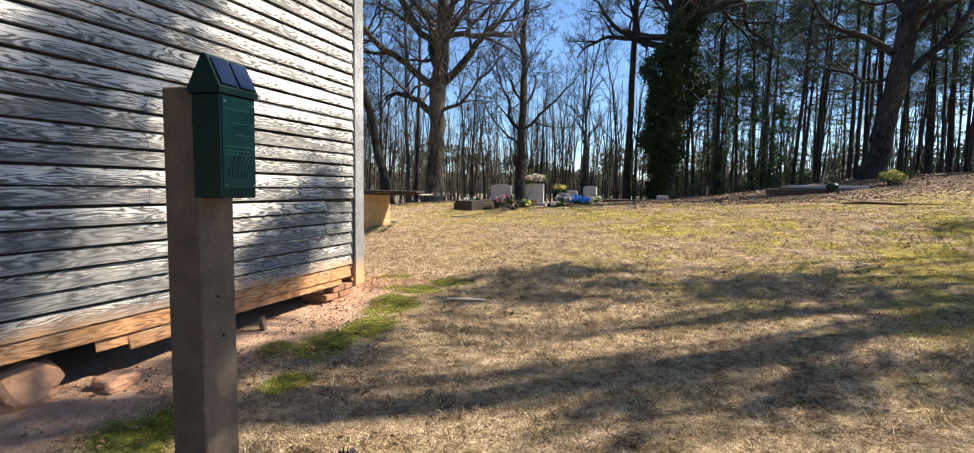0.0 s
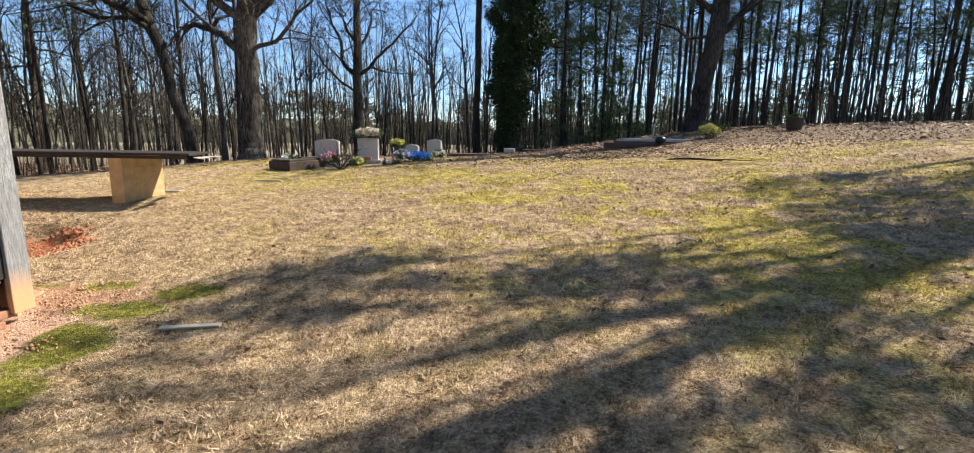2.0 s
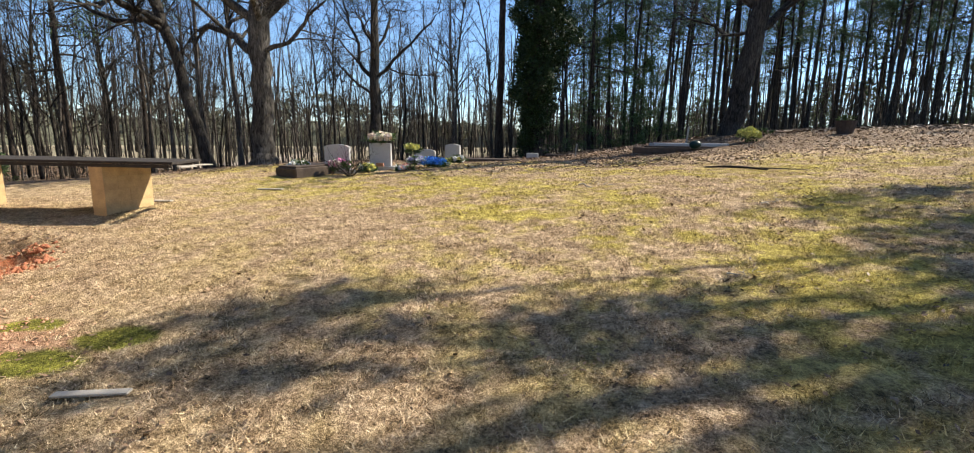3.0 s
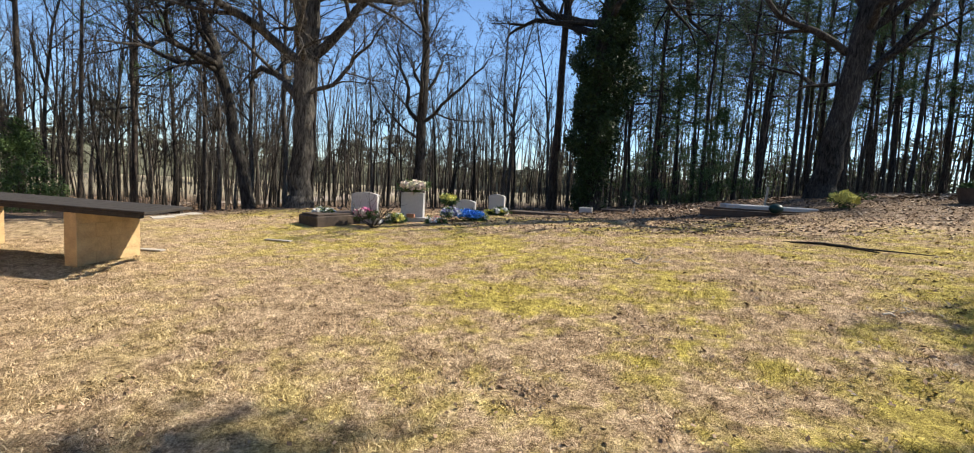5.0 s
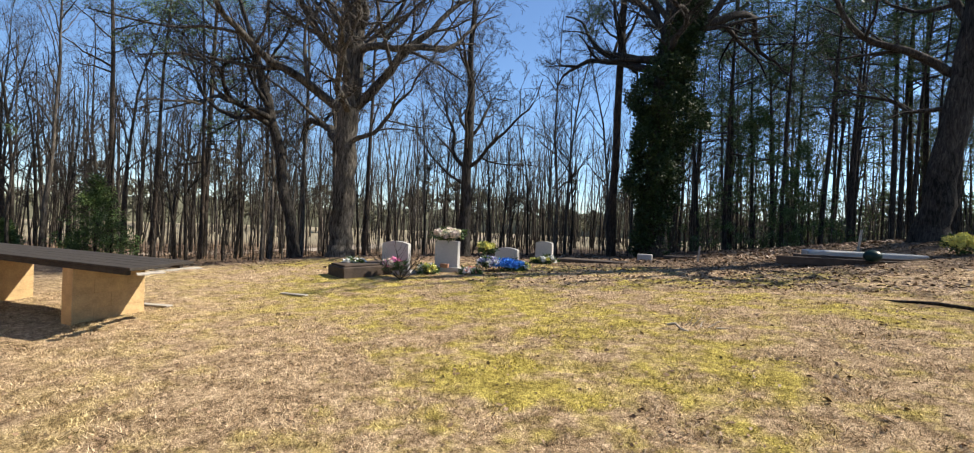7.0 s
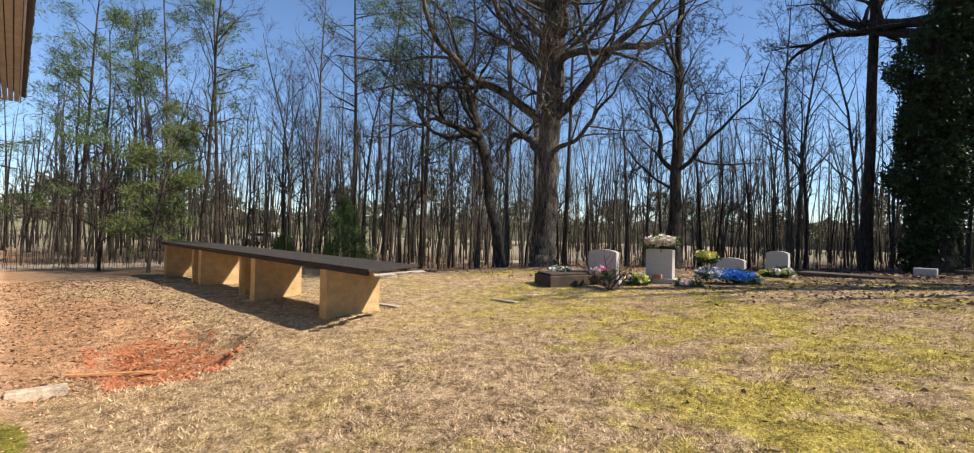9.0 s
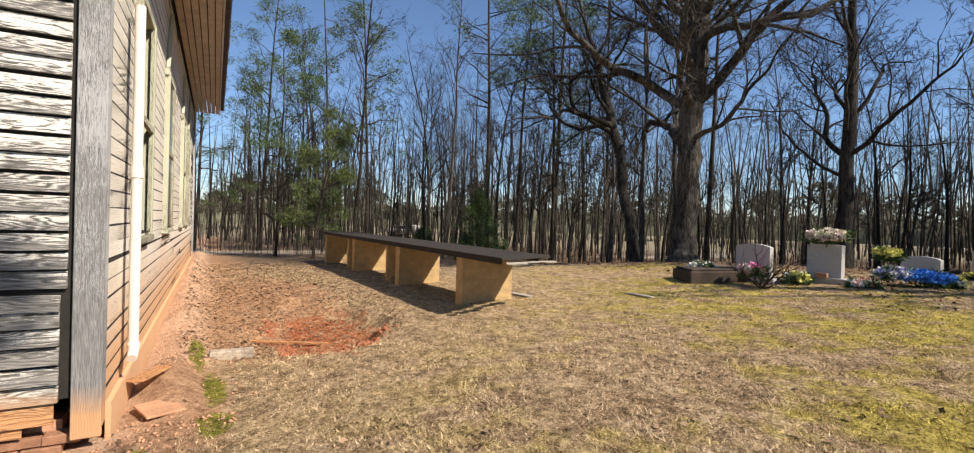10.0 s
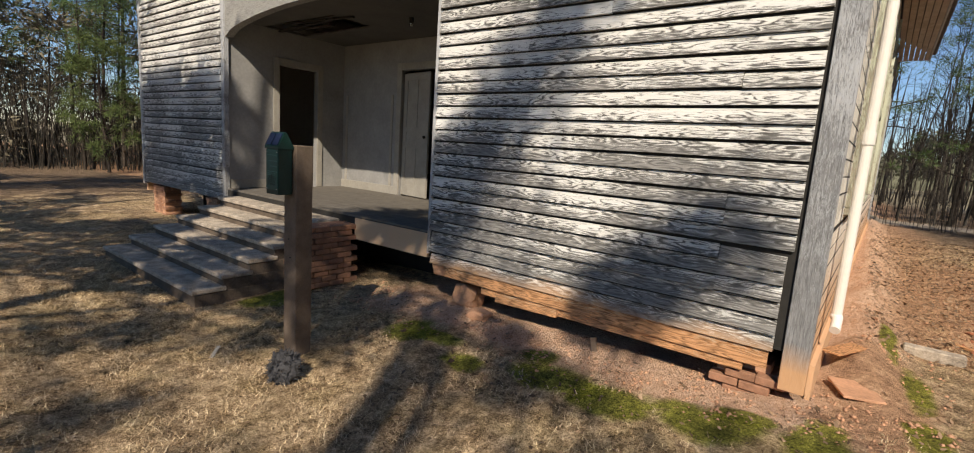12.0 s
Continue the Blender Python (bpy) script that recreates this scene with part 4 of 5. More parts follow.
def sprigs(centres, per, size, seed, flat=0.6, along=None):
    """Small leaf or needle triangles round each centre."""
    g = np.random.RandomState(seed)
    c = np.repeat(np.array([tuple(p) for p in centres], float), per, axis=0)
    n = len(c)
    off = g.normal(size=(n, 3))
    off /= np.linalg.norm(off, axis=1)[:, None]
    rad = np.repeat(size[0] * g.uniform(.6, 1.4, len(c) // per), per)
    off[:, 2] *= flat
    c = c + off * (rad * g.uniform(.15, 1, n) ** .6)[:, None]
    d = off + g.normal(size=(n, 3)) * .5
    d /= np.linalg.norm(d, axis=1)[:, None]
    s = np.cross(d, g.normal(size=(n, 3)))
    s /= np.linalg.norm(s, axis=1)[:, None]
    L, W = size[1] * g.uniform(.6, 1.3, n)[:, None], size[2] * g.uniform(.6, 1.3, n)[:, None]
    v = np.stack([c - s * W, c + s * W, c + d * L], 1).reshape(-1, 3)
    return v, np.arange(n * 3).reshape(-1, 3)


def bark_mat(name, lo, hi):
    m, t, b = mat(name, 0.95, 0.15)
    v = coords(t, (11, 11, 2.4), obj=True)
    n1 = noise_tex(t, v, 1.6, 6, .72, .8)
    n2 = noise_tex(t, coords(t, (1, 1, 1), obj=True), .9, 3)
    f = maths(t, "ADD", maths(t, "MULTIPLY", n1, .7), maths(t, "MULTIPLY", n2, .3))
    c = ramp(t, f, [(.40, lo), (.52, tuple((a + b) * .42 for a, b in zip(lo, hi))), (.64, hi)])
    k = ramp(t, obrand(t), [(0.0, (.25, .24, .23)), (.7, (.6, .58, .55)), (1.0, (1, 1, 1))])
    t.links.new(mix(t, 1.0, c, k, "MULTIPLY") if "sapling" in name else c, b.inputs["Base Color"])
    bump(t, b, n1, 1.0, .03)
    return m


def leaf_mat(name, lo, hi, rough=.6):
    m, t, b = mat(name, rough, .3)
    f = maths(t, "ADD", maths(t, "MULTIPLY", island(t), .6), maths(t, "MULTIPLY", noise_tex(t, coords(t), .8, 3), .4))
    t.links.new(ramp(t, f, [(.15, lo), (.85, hi)]), b.inputs["Base Color"])
    b.inputs["Subsurface Weight"].default_value = 0.0
    return m


M["oakbark"] = bark_mat("oak_bark", (.016, .014, .012), (.19, .175, .155))
M["darkbark"] = bark_mat("dark_bark", (.012, .011, .010), (.105, .095, .083))
M["greybark"] = bark_mat("grey_sapling_bark", (.03, .027, .024), (.24, .215, .185))
M["pinebark"] = bark_mat("pine_bark", (.022, .018, .015), (.13, .105, .085))
M["needles"] = leaf_mat("pine_needles", (.035, .07, .022), (.13, .19, .06))
M["needles2"] = leaf_mat("young_pine_needles", (.05, .08, .02), (.15, .19, .06))
M["needles3"] = leaf_mat("green_pine_needles", (.028, .06, .018), (.11, .16, .045))
M["ivy"] = leaf_mat("ivy_leaves", (.010, .024, .008), (.045, .08, .024), .55)
M["cedar"] = leaf_mat("cedar_leaves", (.03, .065, .018), (.11, .17, .05))
M["brown"] = leaf_mat("dead_brown_leaves", (.06, .034, .02), (.38, .25, .15))


def tree_group(name, x, y, label, category, group="", rz=0.0):
    return thing(name, (x, y, gz(x, y) - .12), label, category, group, rz)


def slender(seed, H, name="bare_tree", label="slender leafless woodland tree with grey bark", group="bare woodland trees"):
    """A thin bare woodland tree."""
    q = random.Random(seed)
    ob = tagged(new(name), label, "tree", group)
    T = Tubes()
    lean = q.uniform(-.06, .06)
    pts, rad = T.limb((0, 0, 0), (lean, q.uniform(-.06, .06), 1), H, .028 + .0058 * H, 12, q, .06, 6, .02, .12)
    T.make("trunk", M["greybark"], ob)
    C = Tubes()
    C.spread(pts, rad, 0, q, [(19, .23, 46, .28, .25), (7, .5, 42, .2, .12), (5, .5, 40, .25, .05)])
    C.make("crown", M["greybark"], ob, "bare twiggy crown", "stuff")
    return ob


def pine(seed, H, low=.45, thick=.16):
    q = random.Random(seed)
    ob = tagged(new("pine_tree"), "tall straight pine with a thin dark green crown", "tree", "pines of the wood")
    T = Tubes()
    pts, rad = T.limb((0, 0, 0), (q.uniform(-.03, .03), q.uniform(-.03, .03), 1), H, thick, 12, q, .015, 7, .02, .2)
    T.make("trunk", M["pinebark"], ob)
    C = Tubes()
    C.spread(pts, rad, 0, q, [(30, .15, 72, low, .05), (4, .42, 45, .35, .1)])
    cen = [p for p, d in C.tips]
    C.make("crown", M["pinebark"], ob, "thin dead and live branches", "stuff")
    cen = [c for c in cen if c.z > H * (low + .08)]
    v, f = sprigs(cen, 36, (.36, .24, .014), seed, .6)
    raw_part("foliage", v, f, M["needles"], ob, "dark green pine needles", "stuff")
    return ob


def hero_tree(name, x, y, trunk, limbs, seed, label, material, spec, cat="tree", foliage=None):
    """trunk: points (dx, dy, z, r); limbs: (trunk height share, azimuth, rise, length, radius)."""
    q = random.Random(seed)
    ob = tree_group(name, x, y, label, cat)
    T = Tubes()
    pts = [Vector(p[:3]) for p in trunk]
    rad = [p[3] for p in trunk]
    fine, fr = [], []
    for i in range(len(pts) - 1):
        for k in range(4):
            u = k / 4
            w = Vector((q.gauss(0, .03), q.gauss(0, .03), 0)) if i + k else Vector()
            fine.append(pts[i].lerp(pts[i + 1], u) + w), fr.append(rad[i] * (1 - u) + rad[i + 1] * u)
    fine.append(pts[-1]), fr.append(rad[-1])
    T.tube(fine, fr, 14)
    T.make("trunk", material, ob)
    C = Tubes()
    for share, az, rise, L, r in limbs:
        i = min(len(fine) - 1, int(share * (len(fine) - 1)))
        d = Vector((math.sin(radians(az)), math.cos(radians(az)), math.tan(radians(rise))))
        B = Tubes()
        pp, rr = B.limb(fine[i], d, L, r, 15, q, .21, 8, .05, .16)
        B.make("limb", material, ob)
        C.spread(pp, rr, 0, q, spec)
    C.spread(fine, fr, 0, q, [(6, .35, 40, .6, .3)] + spec[1:])
    C.make("crown", material, ob, "dense bare twigs", "stuff")
    if foliage:
        cen = [p for p, d in C.tips if p.z > 4.2]
        q.shuffle(cen)
        v, f = sprigs(cen[:foliage[0]], foliage[1], foliage[2], seed)
        raw_part("leaves", v, f, foliage[3], ob, foliage[4], "stuff")
    return ob


SPEC = [(9, .42, 52, .12, .16), (6, .5, 46, .2, .1), (5, .5, 42, .2, .05), (4, .6, 40, .2, 0)]
SPEC3 = SPEC[:3]
hero_tree("oak_tree", -8.2, 16.6, [(0, 0, 0, .46), (0, 0, .5, .33), (.05, 0, 2.5, .28), (.1, 0, 4.2, .30), (.35, 0, 6.5, .22), (.3, 0, 10, .14), (.5, 0, 13.5, .06)],
          [(.52, 62, 24, 6.5, .16), (.55, -75, 42, 6.5, .18), (.44, -80, 24, 6.0, .14), (.42, 85, 8, 3.6, .08), (.62, 40, 60, 6, .13), (.6, -110, 58, 6, .14), (.55, 190, 40, 5, .13),
           (.68, 120, 40, 5, .1), (.72, -60, 42, 5, .1), (.50, 150, 24, 4.5, .11), (.6, -20, 45, 5, .12), (.52, -98, 22, 7.5, .14), (.66, 75, 38, 6, .12), (.75, -90, 40, 4, .08)], 11,
          "large bare oak with a grey furrowed trunk and spreading limbs", M["oakbark"], SPEC)
hero_tree("leaning_tree", -10.4, 17.2, [(0, 0, 0, .20), (-.4, 0, 1.5, .17), (-.95, 0, 3.5, .15), (-1.3, 0, 4.6, .16), (-2.2, 0, 7, .10), (-3.2, 0, 9.5, .04)],
          [(.6, -80, 30, 5, .10), (.55, 200, 20, 5, .09), (.62, 170, 18, 5.5, .09), (.7, 60, 40, 3.5, .07), (.75, -40, 50, 3.5, .06), (.6, -100, 8, 6, .09)], 12,
          "leaning broken tree with tangled bare branches", M["darkbark"], SPEC)
hero_tree("small_oak", -5.9, 19.9, [(0, 0, 0, .24), (0, 0, 2, .17), (.05, 0, 4, .15), (0, 0, 7, .09), (.1, 0, 10.5, .03)],
          [(.38, 85, 30, 4, .07), (.42, -85, 38, 4.5, .08), (.5, 60, 50, 4, .06), (.55, -60, 52, 4, .06), (.48, 180, 40, 3.5, .06), (.33, -100, 15, 3, .05)], 13,
          "medium bare tree with an upright twiggy crown", M["darkbark"], SPEC3 + [(3, .5, 36, .2, 0)])
hero_tree("ivy_oak", -.35, 25.0, [(0, 0, 0, .6), (0, 0, 1, .45), (0, 0, 4, .42), (.2, 0, 7, .40), (.3, 0, 9, .28), (.6, 0, 14, .12)],
          [(.62, -85, 8, 6.5, .19), (.68, -70, 30, 7, .18), (.7, 75, 45, 8, .2), (.72, 95, 30, 8, .16), (.75, -20, 60, 6, .15), (.8, -100, 45, 6, .12), (.66, 190, 30, 5, .14), (.78, 60, 60, 6, .12)], 14,
          "big old oak wrapped in dark ivy up to its limbs", M["darkbark"], SPEC)
hero_tree("big_oak", 6.95, 22.0, [(-.1, 0, 0, .52), (-.1, 0, .6, .37), (.2, 0, 2.5, .32), (.55, 0, 5, .31), (1.0, 0, 8, .22), (1.4, 0, 12, .14)],
          [(.50, 85, 24, 7, .16), (.58, -75, 42, 6, .13), (.50, -85, 0, 4, .07), (.62, 60, 42, 6, .16), (.68, -50, 45, 6, .13), (.6, 180, 35, 5, .12), (.7, 100, 30, 6, .13)], 15,
          "large dark oak with a forked trunk at the wood's edge", M["darkbark"], SPEC3)
hero_tree("tall_pine", -2.15, 26.2, [(0, 0, 0, .21), (0, 0, 3, .16), (.1, 0, 9, .14), (.2, 0, 17, .08)], [(.7, -70, 30, 2.5, .06), (.8, 80, 30, 2.5, .06), (.85, 10, 40, 2.5, .06)], 16,
          "tall straight pine trunk beside the ivy-covered oak", M["pinebark"], [(6, .4, 50, .3, .1), (4, .4, 40, .3, .1)], foliage=(160, 40, (.5, .26, .012), M["needles"], "thin pine needles"))

# ivy round the old oak
q = random.Random(31)
cen = []
IVY = [(0, .6, -.1), (1.5, .75, -.1), (3, 1.2, -.1), (4.2, 1.3, 0), (5.5, 1.75, .1), (6.6, 1.6, .2), (7.4, .8, .55), (8.6, .75, .8), (10.5, .45, 1.1)]
for i in range(900):
    z = q.uniform(0, 1) ** .9 * 10.5
    for (za, ra, ca), (zb, rb, cb) in zip(IVY, IVY[1:]):
        if za <= z <= zb:
            u = (z - za) / (zb - za)
            wide, mid = ra + (rb - ra) * u, ca + (cb - ca) * u
    a = q.uniform(0, 2 * math.pi)
    lump = .72 + .55 * noise.noise((math.cos(a) * 1.3, math.sin(a) * 1.3, z * .9))
    r = max(.42, wide * lump * q.uniform(.45, 1.05) ** .5)
    cen.append((-.35 + mid + math.cos(a) * r, 25 + math.sin(a) * r, .75 + z))
v, f = sprigs(cen, 60, (.24, .11, .042), 9, 1.1)
ivy = thing("ivy", (0, 0, 0), "thick dark glossy ivy climbing the old oak", "ivy")
k = len(f) // 5
for i in range(5):
    raw_part("leaf_mass", v[i * k * 3:(i + 1) * k * 3], f[:k], M["ivy"], ivy, "dark ivy leaves", "stuff")
for i in range(6):
    T = Tubes()
    a = i * 1.05
    T.tube([(-.35 + math.cos(a + z * .25) * (.46 - z * .004) + z * .02, 25 + math.sin(a + z * .25) * .46, .5 + z) for z in range(9)], [.03 - z * .002 for z in range(9)], 5)
    T.make("vine", M["darkbark"], ivy, "woody ivy stem")

# woods: bare trees north and west, pines to the east
SAPLING = ("bare_sapling", "thin leafless grey sapling at the wood's edge", "bare saplings")
protos = [slender(40 + i, h, *(SAPLING if h < 11 else ())) for i, h in enumerate((9.5, 12, 13.5, 10.5, 14, 8))]
pines = [pine(60 + i, h, lo, th) for i, (h, lo, th) in enumerate(((15, .35, .105), (17, .45, .13), (13, .3, .09), (16, .5, .11)))]
q = random.Random(77)
HERO = [(-8.2, 16.6), (-10.4, 17.2), (-5.9, 19.9), (-.35, 25), (7.3, 22), (-2.15, 26.2)]


def place(ob, used, x, y, s, rz, tilt=0.0):
    m = pose(x, y, gz(x, y) - .1, tilt, 0, rz) @ Matrix.Scale(s, 4)
    if ob not in used:
        used.add(ob)
        ob.matrix_basis = m
        return
    copy_thing(ob, Matrix(m))


used = set()
spots = []


def edge(az):
    """How far the wood's edge lies from the lawn's middle, by bearing from north."""
    if az < -72:
        return 26.0
    if az < -10:
        return 20.0 + 2 * math.sin(az * .2)
    if az < 12:
        return 26.5
    return 28.0 if az < 20 else 32.0


n = 0
while n < 400:
    az = q.uniform(-108, 6)
    d = edge(az) + q.random() ** 1.2 * 24
    x, y = math.sin(radians(az)) * d, 4 + math.cos(radians(az)) * d
    if any((x - a) ** 2 + (y - b) ** 2 < .8 for a, b in HERO + spots):
        continue
    spots.append((x, y))
    place(protos[n % 6], used, x, y, q.uniform(.55, 1.15) if n % 3 else q.uniform(.35, .6), q.uniform(0, 360), q.uniform(-3, 3))
    n += 1
n = 0
while n < 145:
    az = q.uniform(-3, 62)
    d = edge(az) + 1 + q.random() ** 1.2 * 22
    x, y = math.sin(radians(az)) * d, 3 + math.cos(radians(az)) * d
    if any((x - a) ** 2 + (y - b) ** 2 < .9 for a, b in HERO + spots):
        continue
    spots.append((x, y))
    place(pines[n % 4], used, x, y, q.uniform(.7, 1.15), q.uniform(0, 360), q.uniform(-.8, .8))
    n += 1
for x, y, s in ((-18.6, 20.0, 1.0), (-19.6, 18.6, 1.1), (-16.5, 21.4, .9), (-21.0, 22, 1), (-13, 24, .8), (-25, 20, 1.0), (-24, 12.5, .9), (-28, 8, .9), (-31, 11, 1.0), (-26, 5, .8), (-33, 3, 1.0)):
    place(pines[int(abs(x)) % 4], used, x, y, s, x * 50)
for i in range(60):
    az = q.uniform(150, 215) if i % 2 else q.uniform(225, 262)
    d = q.uniform(20, 32)
    x, y = -3 + math.sin(radians(az)) * d, math.cos(radians(az)) * d
    place(protos[i % 6], used, x, y, q.uniform(.5, 1), q.uniform(0, 360))
for i in range(46):
    az = q.uniform(152, 215)
    d = q.uniform(19, 34)
    place(pines[i % 4], used, -3 + math.sin(radians(az)) * d, math.cos(radians(az)) * d, q.uniform(.4, .8), i * 40)


def young_pine(x, y, H, seed, label, material, n=26, name="young_pine"):
    q = random.Random(seed)
    ob = tree_group(name, x, y, label, "tree")
    T = Tubes()
    pts, rad = T.limb((0, 0, 0), (.02, 0, 1), H, .07, 10, q, .03, 6, .02, .2)
    T.make("trunk", M["pinebark"], ob)
    C = Tubes()
    C.spread(pts, rad, 0, q, [(n, .26, 70, .12, .15), (5, .4, 45, .3, .1)])
    cen = [p for p, d in C.tips]
    C.make("crown", M["pinebark"], ob, "thin grey branches", "stuff")
    v, f = sprigs(cen, 64, (.17, .20, .010), seed, .8)
    raw_part("foliage", v, f, material, ob, "long green needles", "stuff")


young_pine(-18.2, 8.9, 5.0, 71, "young yellow-green pine at the end of the table", M["needles2"])
young_pine(-20.5, 9.9, 12.0, 72, "loose green pine above the road edge", M["needles3"], 20)
young_pine(-20.6, 7.9, 8.5, 73, "shaggy green pine beside the long building", M["needles3"], 20)

young_pine(-5.6, -17.8, 4.8, 74, "young green pine before the brush across the yard", M["needles2"], 22)
young_pine(-8.6, -18.6, 5.6, 75, "bushy young pine at the wood across the yard", M["needles3"], 22)


def cedar(x, y, H, seed):
    q = random.Random(seed)
    ob = tree_group("cedar_shrub", x, y, "dense dark green cedar shrub at the wood's edge", "shrub")
    T = Tubes()
    T.limb((0, 0, 0), (0, 0, 1), H * .9, .04, 5, q, .02, 5)
    T.make("trunk", M["pinebark"], ob)
    cen = []
    for i in range(200):
        z = q.random() ** 1.3
        r = (1 - z) ** .8 * H * .50 * q.uniform(.3, 1)
        a = q.uniform(0, 6.283)
        cen.append((math.cos(a) * r, math.sin(a) * r, .15 + z * H * .95))
    v, f = sprigs(cen, 60, (.22, .10, .02), seed, .9)
    raw_part("leaves", v, f, M["cedar"], ob, "dark scale leaves", "stuff")


cedar(-18.3, 15.8, 3.1, 81), cedar(-20.5, 14.2, 1.3, 82)
cedar(3.4, 30, 6.5, 84), cedar(5.5, 32, 5, 85)

# trees east of the lawn that throw the dappled shade
SLOPE = (SUN_DIR.x / SUN_DIR.z, SUN_DIR.y / SUN_DIR.z)


def shade_tree(x, y, trunk_r, top, clumps, seed, label):
    """A tall tree whose leafy clumps stand between the sun and the places (x, y, z, clump height, radius)."""
    q = random.Random(seed)
    ob = tree_group("shade_tree", x, y, label, "tree")
    g0 = gz(x, y) - .12
    T = Tubes()
    pts, rad = T.limb((0, 0, 0), (0, 0, 1), top, trunk_r, 12, q, .03, 8, .02, .3)
    T.make("trunk", M["darkbark"], ob)
    C = Tubes()
    cen = []
    for tx, ty, tz, h, r in clumps:
        c = Vector((tx + (h - tz) * SLOPE[0] - x, ty + (h - tz) * SLOPE[1] - y, h - g0))
        i = min(len(pts) - 2, max(3, int(len(pts) * (h - g0 - 2.2) / top)))
        mid = pts[i].lerp(c, .5) + Vector((q.gauss(0, .3), q.gauss(0, .3), .4))
        C.tube([pts[i], mid, c], [.05, .032, .012], 5)
        for k in range(int(9 + 8 * r * r)):
            d = Vector((q.gauss(0, 1), q.gauss(0, 1), q.gauss(0, .6))) * r * .55
            C.tube([mid.lerp(c, q.uniform(.3, 1)), c + d * .6 + Vector((0, 0, -.1)), c + d], [.012, .008, .004], 3)
            cen.append(c + d)
    C.make("crown", M["darkbark"], ob, "thin crooked branches", "stuff")
    v, f = sprigs(cen, 30, (.34, .13, .045), seed, .8)
    raw_part("leaves", v, f, M["cedar"], ob, "dark evergreen leaves", "stuff")


q = random.Random(90)


def dapples(n, x0, x1, y0, y1, z, h0, h1, r0, r1):
    return [(q.uniform(x0, x1), q.uniform(y0, y1), z, q.uniform(h0, h1), q.uniform(r0, r1)) for _ in range(n)]


shade_tree(12.5, 11.2, .2, 16, [(-2.0, 2.7, 0, 10, .6), (-1.8, 4.9, 0, 10, .6), (-1.9, 5.6, .1, 10, .45), (-.9, 5.5, .2, 9.5, .6), (-1.0, 6.0, .2, 9, .35), (-.3, 3.0, 0, 9, .5), (.4, 5.3, .2, 9, .5),
                               (1.0, 5.9, .3, 8, .5), (1.7, 5.6, .3, 8, .6), (.9, 3.6, .1, 8.5, .8), (2.3, 5.2, .3, 8, .8), (2.0, 4.2, .2, 8, .7), (3.3, 5.6, .4, 8, .9), (3.0, 4.2, .3, 8, .9),
                               (-3.3, 3.0, 3.1, 14, .35), (-3.3, 2.7, 2.6, 14, .4), (-3.3, 2.4, 2.2, 14, .35), (-3.3, 2.0, 1.8, 13.5, .3), (-3.3, 1.7, 1.4, 13, .35), (-3.3, 1.45, .9, 13, .3),
                               (-3.3, 4.15, .95, 11, .2), (-3.3, 3.75, .75, 11, .18), (-3.3, 3.4, .45, 11, .16), (-2.95, 2.7, 0, 11, .2), (-3.0, 2.0, 0, 11, .25), (-2.4, 3.3, 0, 10.5, .22)], 91,
           "tall tree beside the lawn with open evergreen clumps")
shade_tree(15.5, 15.0, .13, 10, [(3.9, 7.8, .6, 9, .7), (4.3, 9.3, .8, 9, .6), (5.4, 9.7, .9, 9, .6), (5.1, 8.2, .8, 9, .9), (6.3, 9.0, 1, 9, .9), (4.6, 6.8, .6, 9, .9), (6.0, 7.2, .8, 9, 1.0), (3.8, 6.5, .5, 8.5, .6), (7.5, 9.6, 1, 9, 1), (8.5, 8, 1, 9, 1.2)], 96,
           "broad tree at the lawn's edge with evergreen clumps")
shade_tree(7.8, 3.2, .2, 13, dapples(34, -3.3, -3.3, -7.0, -3.7, 2.0, 10.5, 13.5, .25, .5) + dapples(12, -3.3, -3.3, -7.0, -3.7, .9, 9, 12, .25, .45) + dapples(7, -3.6, -3.4, -.3, 1.2, .8, 9, 12, .22, .35)
           + [(-2.6, .9, 0, 10, .25), (-2.3, .3, 0, 10, .22), (-2.9, .2, .4, 10, .25), (-2.7, -.3, .6, 10.5, .22), (-3.0, 1.1, 0, 10.5, .2), (-4.2, .2, .7, 11, .3)], 92,
           "tall evergreen across the yard in full leaf")
shade_tree(7.2, -1.6, .2, 11, dapples(34, -2.9, 1.5, -9, -2.6, 0, 7, 10, .35, .8) + dapples(7, -2.8, -1.0, -3, -.4, .3, 7, 10, .15, .3) + dapples(9, -2.5, .4, -.4, 1.9, 0, 8, 10, .25, .45), 93,
           "spreading evergreen beside the yard")
shade_tree(3.5, -9.5, .2, 11, dapples(36, -9, -2, -16, -9, 0, 6, 10, .5, 1.2), 95, "dark evergreen at the far end of the yard")

